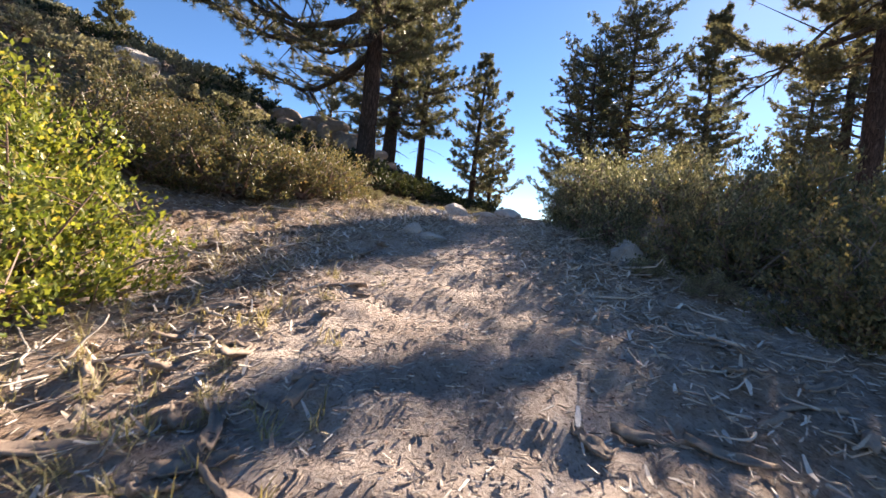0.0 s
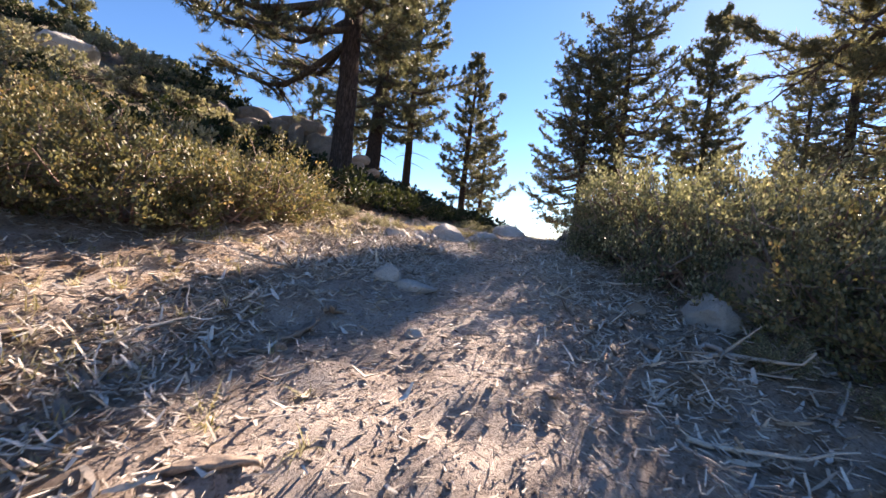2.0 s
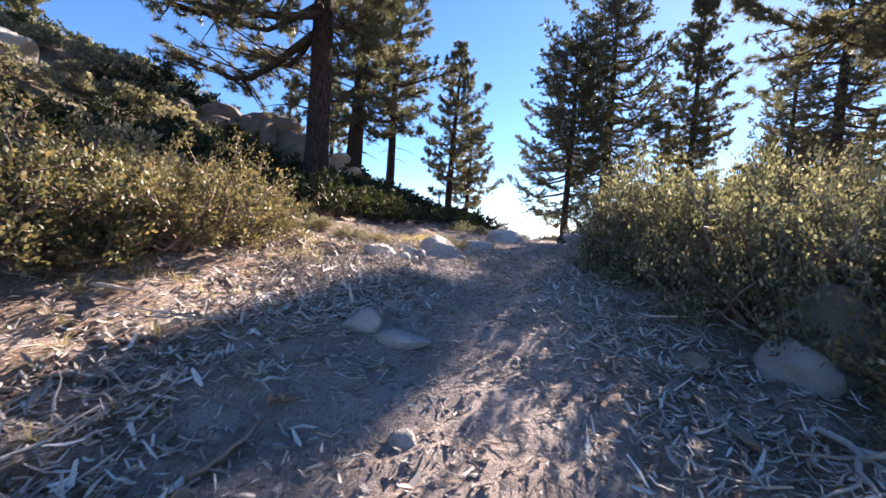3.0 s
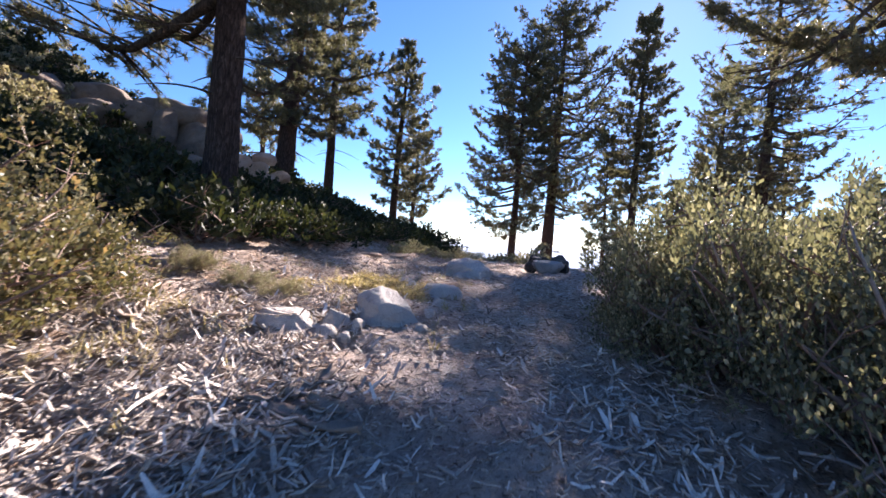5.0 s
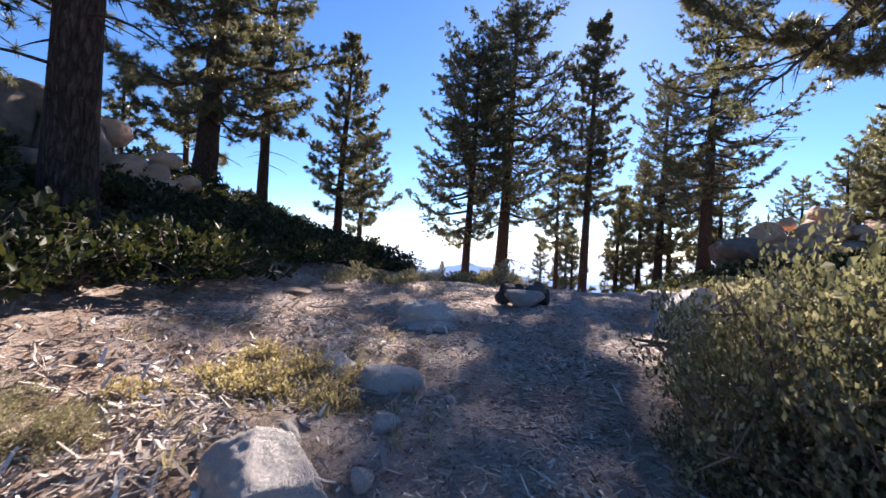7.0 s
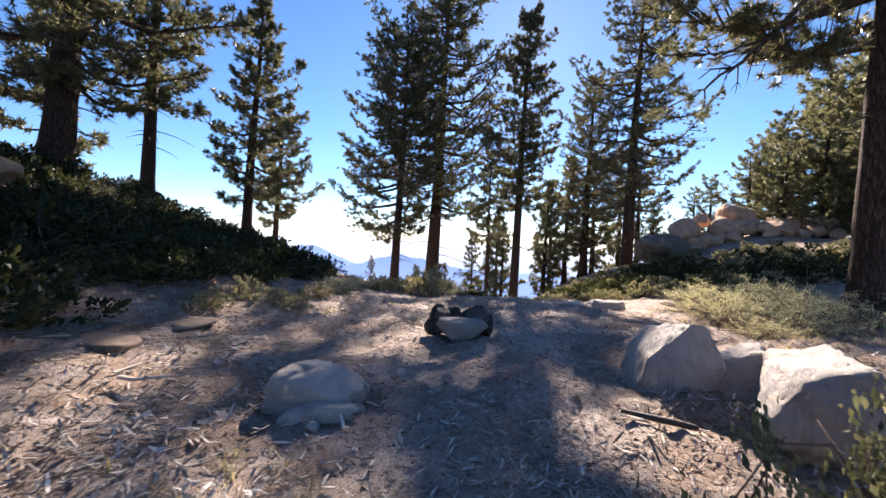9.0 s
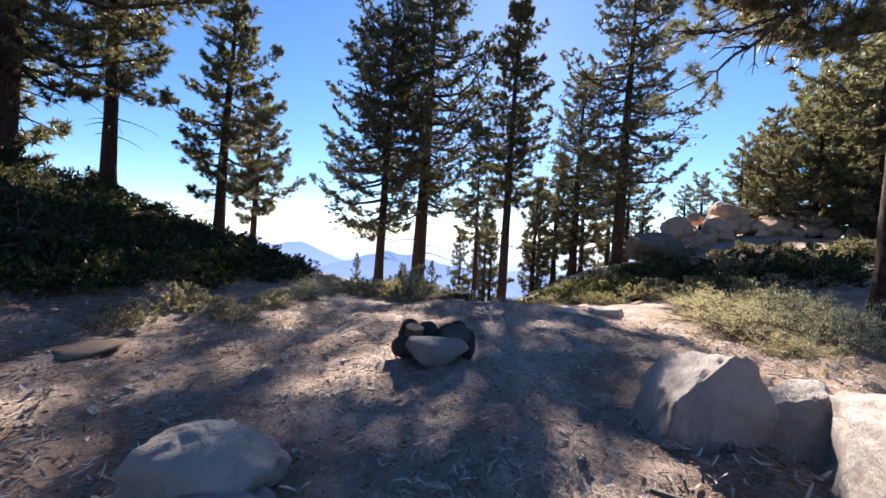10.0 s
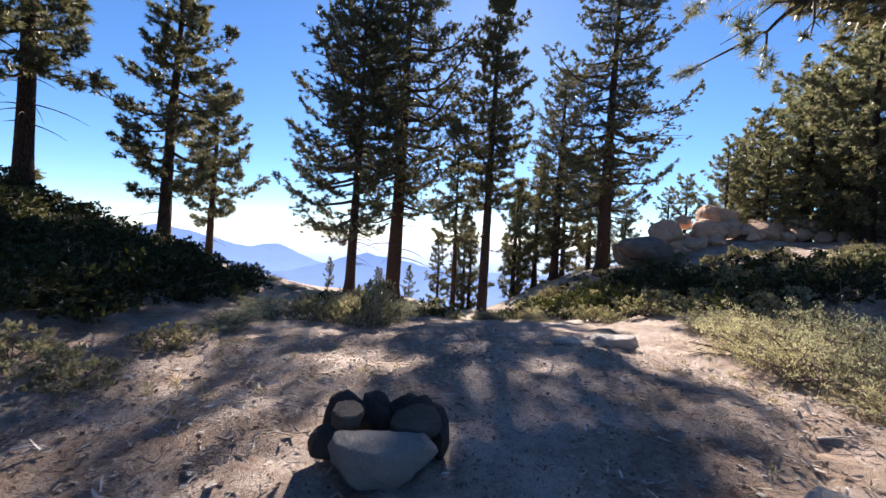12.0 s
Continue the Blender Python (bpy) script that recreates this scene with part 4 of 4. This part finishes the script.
def shoulder_patch(rng):
    x, y = rng.uniform(16.5, 28), rng.uniform(25.8, 32)
    return (x, y) if abs(0.79 * x - 0.61 * y + 4.4) > 1.3 and math.hypot(x - 30, y - 31.2) > 1.5 else None


for i, (x, y) in enumerate(spread(34, 15, shoulder_patch, 1.1)):
    shrub(("lowgreen", "dark_b", "low", "grey_b")[i % 4], "dry brush on the bank's shoulder under the pines", x, y, 0.65 + 0.07 * (i * 5 % 5), "brush on the bank's shoulder")


def crest_patch(rng):
    x, y = rng.uniform(-4, 6), rng.uniform(22, 35)
    return (x, y) if 2.5 < hill_side(x, y) < 10 else None


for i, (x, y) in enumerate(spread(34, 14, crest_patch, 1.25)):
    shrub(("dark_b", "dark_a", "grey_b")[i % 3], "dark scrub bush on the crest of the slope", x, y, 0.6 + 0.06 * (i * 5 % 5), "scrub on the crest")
# lighter leaf kind stands in for sunlight along the crest
for x, y, size in ((-2.6, 26.4, 0.55), (-1.7, 27.4, 0.5), (-0.9, 28.4, 0.5), (-0.1, 29.2, 0.45), (-3.4, 25.4, 0.5), (0.7, 30.2, 0.45), (-2.0, 25.6, 0.45)):
    shrub("green_c", "sunlit yellow-green bush on the crest of the slope", x, y, size, "sunlit bushes on the crest")
# low brush round the clearing
for i, (x, y, s) in enumerate(((10.1, 13.5, 0.75), (10.9, 14.1, 0.85), (11.5, 13.2, 0.9), (10.5, 12.5, 0.8), (12.0, 14.8, 0.8), (12.9, 14.0, 0.9), (12.0, 12.2, 0.8), (9.5, 12.6, 0.45), (12.8, 15.8, 0.7))):
    shrub("low", "pale grey-green low brush at the clearing's edge", x, y, s, "brush at the clearing", squash=1.5)
for i, (x, y, s) in enumerate(((6.4, 19.6, 0.75), (7.1, 20.2, 0.7), (5.5, 20.0, 0.6), (4.6, 20.6, 0.6), (7.9, 21.2, 0.6), (3.8, 19.4, 0.5), (8.8, 22.4, 0.55), (9.8, 23.0, 0.6), (11.0, 24.0, 0.6), (14.0, 24.5, 0.7), (13.0, 23.4, 0.5), (15.4, 23.2, 0.7), (16.6, 22.0, 0.7), (14.6, 20.6, 0.6), (13.2, 18.8, 0.6), (16.0, 27.5, 0.7), (18.5, 27.0, 0.8), (20.5, 28.5, 0.8), (24.0, 30.0, 0.9), (12.0, 27.0, 0.8), (10.0, 29.0, 0.9), (8.0, 26.0, 0.8), (13.0, 31.0, 0.9))):
    shrub(("grey_a", "low", "lowgreen", "low")[i % 4], "low dry brush on the clearing's far rim", x, y, s, "brush on the rim", squash=1.5)


def rim_patch(rng):
    x, y = rng.uniform(2.5, 20), rng.uniform(19.5, 34)
    r = 0.5 * x + 0.86 * y
    return (x, y) if 20.8 < r < 33 and abs(0.79 * x - 0.61 * y + 4.4) > 1.3 and hill_side(x, y) < 2.5 else None


for i, (x, y) in enumerate(spread(38, 12, rim_patch, 0.95)):
    shrub(("low", "grey_b", "lowgreen", "dark_b")[i % 4], "dry brush on the slope beyond the clearing", x, y, 0.6 + 0.07 * (i * 5 % 5), "brush beyond the rim")
for i, (x, y, s) in enumerate(((2.3, 16.6, 0.4), (1.7, 17.2, 0.5), (3.0, 18.0, 0.42), (1.0, 16.2, 0.4))):
    shrub("grey_a", "small grey bush on shaded soil", x, y, s, "brush on the rim")
for i, (x, y, s) in enumerate(((0.24, 10.55, 0.75), (0.66, 10.35, 0.65), (-0.05, 10.85, 0.6), (0.5, 10.95, 0.7), (0.88, 10.75, 0.5), (-0.6, 10.5, 0.45), (0.15, 11.3, 0.5))):
    shrub("straw", "yellow-green rabbitbrush clump in dry grass", x, y, s * 0.88, "rabbitbrush", squash=0.85)
for i, (x, y, s) in enumerate(((-0.75, 9.9, 0.4), (-1.2, 10.2, 0.4), (2.55, 4.9, 0.4), (2.9, 4.3, 0.4), (-1.8, 10.4, 0.45))):
    shrub("green_c" if i % 2 else "green_a", "small leafy manzanita sprout", x, y, s * 0.6, "sprouts")


# ---- dead wood ----
def dead_branch_mesh(seed, length, girth, forks):
    rng = np.random.default_rng(seed)
    g = Geo()

    def limb(o, way, L, r, depth):
        t = np.linspace(0, 1, 8)[:, None]
        sway = unit(np.cross(way, rng.standard_normal(3)))
        c = o + way * L * t + sway * L * (0.16 * np.sin(3.2 * t) + 0.06 * np.sin(8 * t + seed))
        c[:, 2] = np.maximum(c[:, 2], 0.01 + r * 0.4)
        g.put(*tube(c, r * (1 - 0.75 * t[:, 0]), 6, 0.06, rng))
        if depth:
            for _ in range(forks):
                q = rng.uniform(0.25, 0.85)
                p = np.array([np.interp(q, t[:, 0], c[:, k]) for k in range(3)])
                limb(p, unit(way + rng.normal(0, 0.6, 3) * np.array([1, 1, 0.5])), L * rng.uniform(0.3, 0.6), r * (1 - 0.75 * q) * 0.8, depth - 1)

    limb(np.zeros(3), unit(np.array([1, 0.1, 0.12])), length, girth, 1)
    return g.mesh("dead_branch", M_DEAD)


DEAD = [dead_branch_mesh(300 + i, L, r, f) for i, (L, r, f) in enumerate(((0.9, 0.022, 3), (0.6, 0.016, 2), (1.2, 0.026, 4), (0.4, 0.02, 1), (0.75, 0.03, 2)))]


def dead_wood():
    rng = np.random.default_rng(77)
    spots = [(2.4, 3.6, 0.8, 14), (2.2, 5.2, 0.7, 14), (2.0, 7.2, 0.6, 10), (-1.6, 2.4, 0.7, 14), (-1.9, 3.9, 0.8, 12), (-2.2, 5.2, 0.9, 9), (-1.2, 8.6, 0.6, 12), (-0.6, 9.9, 0.6, 6), (-0.5, 12.6, 0.8, 6), (1.9, 2.0, 0.5, 9), (2.5, 9.4, 0.5, 5), (8.5, 12.6, 0.6, 4)]
    for cx, cy, s, n in spots:
        for _ in range(n):
            x, y = cx + rng.normal(0, s), cy + rng.normal(0, s)
            if abs(x - track_x(y)) < 1.05:
                continue
            k = rng.uniform(0.4, 0.85)
            ob = new("dead_branch", DEAD[rng.integers(0, 5)])
            ob.matrix_basis = pose(x, y, at_ground(x, y) + 0.005, rng.uniform(-6, 6), rng.uniform(-12, 3), rng.uniform(0, 360)) @ Matrix.Scale(k, 4)
            tagged(ob, "bleached dead manzanita branch lying in litter", "dead branch", "dead branches")


dead_wood()


def bark_slab_mesh(seed, length, width, curl):
    """A thick curled slab of fallen bark."""
    rng = np.random.default_rng(seed)
    u, w = np.meshgrid(np.linspace(-0.5, 0.5, 9), np.linspace(-0.5, 0.5, 6), indexing="ij")
    width_at = width * (1 - 1.3 * np.abs(u) ** 2.2) * (1 + 0.1 * rng.standard_normal(u.shape))
    a = w * curl
    top = np.stack([length * u, np.sin(a) * width_at / max(curl, 0.2), (1 - np.cos(a)) * width / curl + 0.25 * length * u ** 2 + 0.01 * rng.standard_normal(u.shape)], -1)
    low = top - np.array([0, 0, 0.018])
    n, m = u.shape
    k = (np.arange(n - 1)[:, None] * m + np.arange(m - 1)[None]).ravel()
    up = np.concatenate([np.stack([k, k + m, k + m + 1], -1), np.stack([k, k + m + 1, k + 1], -1)])
    ring = np.concatenate([np.arange(m), np.arange(1, n) * m + m - 1, (n - 1) * m + np.arange(m - 2, -1, -1), np.arange(n - 2, 0, -1) * m])
    nxt = np.roll(ring, -1)
    N = n * m
    wall = np.concatenate([np.stack([ring, nxt, nxt + N], -1), np.stack([ring, nxt + N, ring + N], -1)])
    return Geo().put(np.concatenate([top.reshape(-1, 3), low.reshape(-1, 3)]), np.concatenate([up, up[:, ::-1] + N, wall])).mesh("bark_piece", M_SLAB)


M_SLAB = wood_material("weathered_bark", (0.16, 0.11, 0.085), (0.3, 0.23, 0.18), (0.42, 0.35, 0.29))
SLABS = [bark_slab_mesh(400 + i, L, w, c) for i, (L, w, c) in enumerate(((0.42, 0.1, 1.5), (0.3, 0.08, 2.0), (0.55, 0.09, 1.2), (0.24, 0.1, 1.8)))]


def bark_slabs():
    rng = np.random.default_rng(78)
    for cx, cy, sx, n in ((-1.5, 2.0, 0.6, 22), (-2.0, 3.6, 0.7, 16), (-1.7, 5.2, 0.6, 22), (1.9, 2.6, 0.5, 14), (2.0, 4.6, 0.5, 12), (-1.0, 8.0, 0.7, 16), (-0.9, 1.2, 0.3, 8), (1.6, 1.4, 0.4, 8)):
        for _ in range(n):
            x, y = cx + rng.normal(0, sx), cy + rng.normal(0, sx)
            if abs(x - track_x(y)) < 0.7 or y < 0.4:
                continue
            ob = new("bark_piece", SLABS[rng.integers(0, 4)])
            ob.matrix_basis = pose(x, y, at_ground(x, y) + 0.025, rng.uniform(-25, 25) + (180 if rng.random() < 0.4 else 0), rng.uniform(-15, 15), rng.uniform(0, 360)) @ Matrix.Scale(rng.uniform(0.5, 1.0), 4)
            tagged(ob, "curled grey-brown piece of fallen bark", "bark", "fallen bark")


bark_slabs()
log = tagged(new("charred_log", Geo().put(*tube([(0, 0, 0.04), (0.18, -0.02, 0.05), (0.35, 0.0, 0.05), (0.55, 0.03, 0.04)], [0.017, 0.024, 0.027, 0.022], 10, 0.05, np.random.default_rng(1))).mesh("charred_log", M_CHAR)), "blackened short log lying on sandy soil", "log")
log.matrix_basis = pose(4.3, 11.35, at_ground(4.3, 11.2), 0, 0, -62)


def chips(name, label, count, seed, low, high, slim, mat, where, curled=True):
    """Curled slivers of bark and wood strewn on the soil, each a solid three-sided sliver."""
    rng = np.random.default_rng(seed)
    tries = count * 30
    x, y = rng.uniform(-5.2, 9.5, tries), rng.uniform(0.3, 18.5, tries)
    keep = rng.random(tries) < where(x, y)
    x, y = x[keep][:count], y[keep][:count]
    n = len(x)
    L = rng.uniform(low, high, n) * rng.uniform(0.4, 1, n)
    W = L * rng.uniform(slim * 0.5, slim * 1.5, n)
    a, tilt, curl = rng.uniform(0, 2 * np.pi, n), rng.normal(0, 0.3, n), rng.normal(0.12, 0.18, n)
    tilt = tilt if curled else tilt * 0.35
    way, side = np.stack([np.cos(a), np.sin(a), tilt], -1), np.stack([-np.sin(a), np.cos(a), rng.normal(0, 0.35, n)], -1)
    o = np.stack([x, y, land(x, y) + roughness_of(x, y) + (0.012 if curled else 0.004) + np.abs(rng.normal(0, 0.012 if curled else 0.004, n)) + np.abs(tilt) * L * (0.3 if curled else 0.15)], -1)
    v = []
    for t, w in ((-0.5, 0.55), (0.0, 1.0), (0.5, 0.4)) if curled else ((-0.5, 1.0), (0.5, 0.6)):
        c = o + way * (L * t)[:, None]
        c[:, 2] += L * curl * (4 * t * t - 0.3)
        c = c + side * (L * 0.25 * curl * t * t)[:, None]
        v += [c - side * (W * w / 2)[:, None], c + side * (W * w / 2)[:, None], c - np.array([0, 0, 1]) * (W * w * 0.35 + 0.004)[:, None]]
    v = np.stack(v, 1).reshape(-1, 3)
    one = []
    per = 9 if curled else 6
    for s in (0, 3) if curled else (0,):
        for p, q in ((0, 1), (1, 2), (2, 0)):
            one += [(s + p, s + q, s + 3 + q), (s + p, s + 3 + q, s + 3 + p)]
    one += [(0, 2, 1), (per - 3, per - 2, per - 1)]
    f = (np.arange(n) * per)[:, None, None] + np.array(one)[None]
    tagged(new(name, Geo().put(v, f.reshape(-1, 3)).mesh(name, mat, False)), label, "litter", kind="stuff")


def litter_at(x, y):
    side = np.abs(x - track_x(y))
    w = np.clip((side - 0.35) / 0.9, 0, 1) * np.where(y < 11.5, 0.6, 0.16)
    w += 0.9 * np.exp(-(((x + 1.0) / 1.0) ** 2) - ((y - 8.2) / 1.6) ** 2)
    w += 0.35 * np.exp(-(((x - 1.6) / 0.7) ** 2) - ((y - 5.5) / 2.2) ** 2)
    w += 0.25 * np.exp(-(((x - 2.6) / 0.5) ** 2) - ((y - 10.9) / 0.9) ** 2)
    return np.clip(w + 0.03, 0, 1) * np.where(hill_side(x, y) > 3.5, 0, 1)


chips("bark_litter", "pale curled bark chips and wood slivers", 14000, 91, 0.05, 0.17, 0.16, M_CHIP, litter_at)
chips("bark_pile", "dense drift of pale grey bark slivers", 12500, 96, 0.05, 0.2, 0.14, M_CHIP, lambda x, y: np.exp(-(((x + 0.9) / 0.75) ** 2) - ((y - 7.9) / 1.3) ** 2) + 0.35 * np.exp(-(((x - 1.75) / 0.6) ** 2) - ((y - 5.6) / 1.8) ** 2) + 0.25 * np.exp(-(((x + 0.6) / 0.7) ** 2) - ((y - 10.2) / 1.0) ** 2) + 0.22 * np.exp(-(((x - 1.6) / 0.55) ** 2) - ((y - 7.8) / 1.1) ** 2) + 0.5 * np.exp(-(((x + 1.75) / 0.6) ** 2) - ((y - 4.8) / 1.5) ** 2))
chips("track_litter", "trodden twigs and bark bits on the track", 19000, 97, 0.025, 0.085, 0.14, M_CHIP, lambda x, y: 0.8 * np.exp(-(((x - track_x(y) - 0.3) / 0.8) ** 2)) * np.exp(-(((y - 9.6) / 1.9) ** 2)) + 0.2 * np.exp(-(((x - track_x(y)) / 1.0) ** 2)) * (y < 8), False)
chips("bark_slivers", "sunlit pale bark slivers strewn over the clearing", 4200, 98, 0.04, 0.16, 0.15, M_CHIP, lambda x, y: 0.9 * np.exp(-(((x - 0.7) / 0.75) ** 2) - ((y - 12.3) / 1.1) ** 2) + 0.5 * np.exp(-(((x - 3.2) / 0.5) ** 2) - ((y - 11.4) / 0.8) ** 2))
chips("needle_litter", "fallen dry twigs and needles on soil", 24000, 92, 0.03, 0.14, 0.06, M_CHIP, lambda x, y: np.clip(litter_at(x, y) * 0.8 + np.where(y < 11, 0.1, 0.3), 0, 1), False)
chips("soil_crumbs", "small clods and crumbs of sandy soil", 12000, 93, 0.012, 0.045, 0.8, M_GROUND, lambda x, y: np.where(y < 13, 0.8, 0.7), False)
chips("pebbles", "small pale pebbles scattered over the clearing", 3000, 99, 0.02, 0.07, 0.9, M_GRANITE, lambda x, y: np.where(y > 11.5, 0.7, 0.15), False)
chips("cone_crumbs", "small dark cone scales and bark crumbs", 12000, 95, 0.02, 0.05, 0.6, M_STEM, lambda x, y: np.where(y < 6.5, 0.2, 0.9), False)


def dry_grass():
    rng = np.random.default_rng(94)
    spots = []
    for cx, cy, s, n in ((-1.5, 2.2, 0.7, 60), (-2.0, 4.0, 0.8, 50), (-1.6, 8.7, 0.5, 50), (0.3, 10.7, 0.7, 90), (-0.9, 1.3, 0.4, 30), (9.6, 12.9, 1.0, 70), (3.2, 17.0, 0.8, 40), (-2.6, 6.3, 0.6, 40)):
        spots.append(np.stack([rng.normal(cx, s, n), rng.normal(cy, s, n)], -1))
    p = np.concatenate(spots)
    p = p[np.abs(p[:, 0] - track_x(p[:, 1])) > 0.45]
    n, k = len(p), 16
    o = np.stack([p[:, 0], p[:, 1], land(p[:, 0], p[:, 1]) + roughness_of(p[:, 0], p[:, 1])], -1)[:, None] + rng.normal(0, 0.025, (n, k, 3)) * np.array([1, 1, 0])
    d = unit(rng.normal(0, 0.7, (n, k, 3)) + np.array([0, 0, 0.35]))
    d[..., 2] = np.abs(d[..., 2])
    L = rng.uniform(0.06, 0.18, (n, k, 1))
    side = unit(np.cross(d, np.array([0, 0, 1.0]))) * 0.004
    mid = o + d * L * 0.6
    tip = o + d * L + np.array([0, 0, -0.25]) * L * (1 - d[..., 2:3])
    v = np.stack([o - side, o + side, mid + side * 0.7, mid - side * 0.7, tip], 2).reshape(-1, 3)
    i = np.arange(n * k) * 5
    f = np.concatenate([np.stack([i, i + 1, i + 2], -1), np.stack([i, i + 2, i + 3], -1), np.stack([i + 3, i + 2, i + 4], -1)])
    tagged(new("dry_grass", Geo().put(v, f).mesh("dry_grass", M_STRAW, False)), "dry straw-coloured grass tufts beside the track", "grass", kind="stuff")


dry_grass()
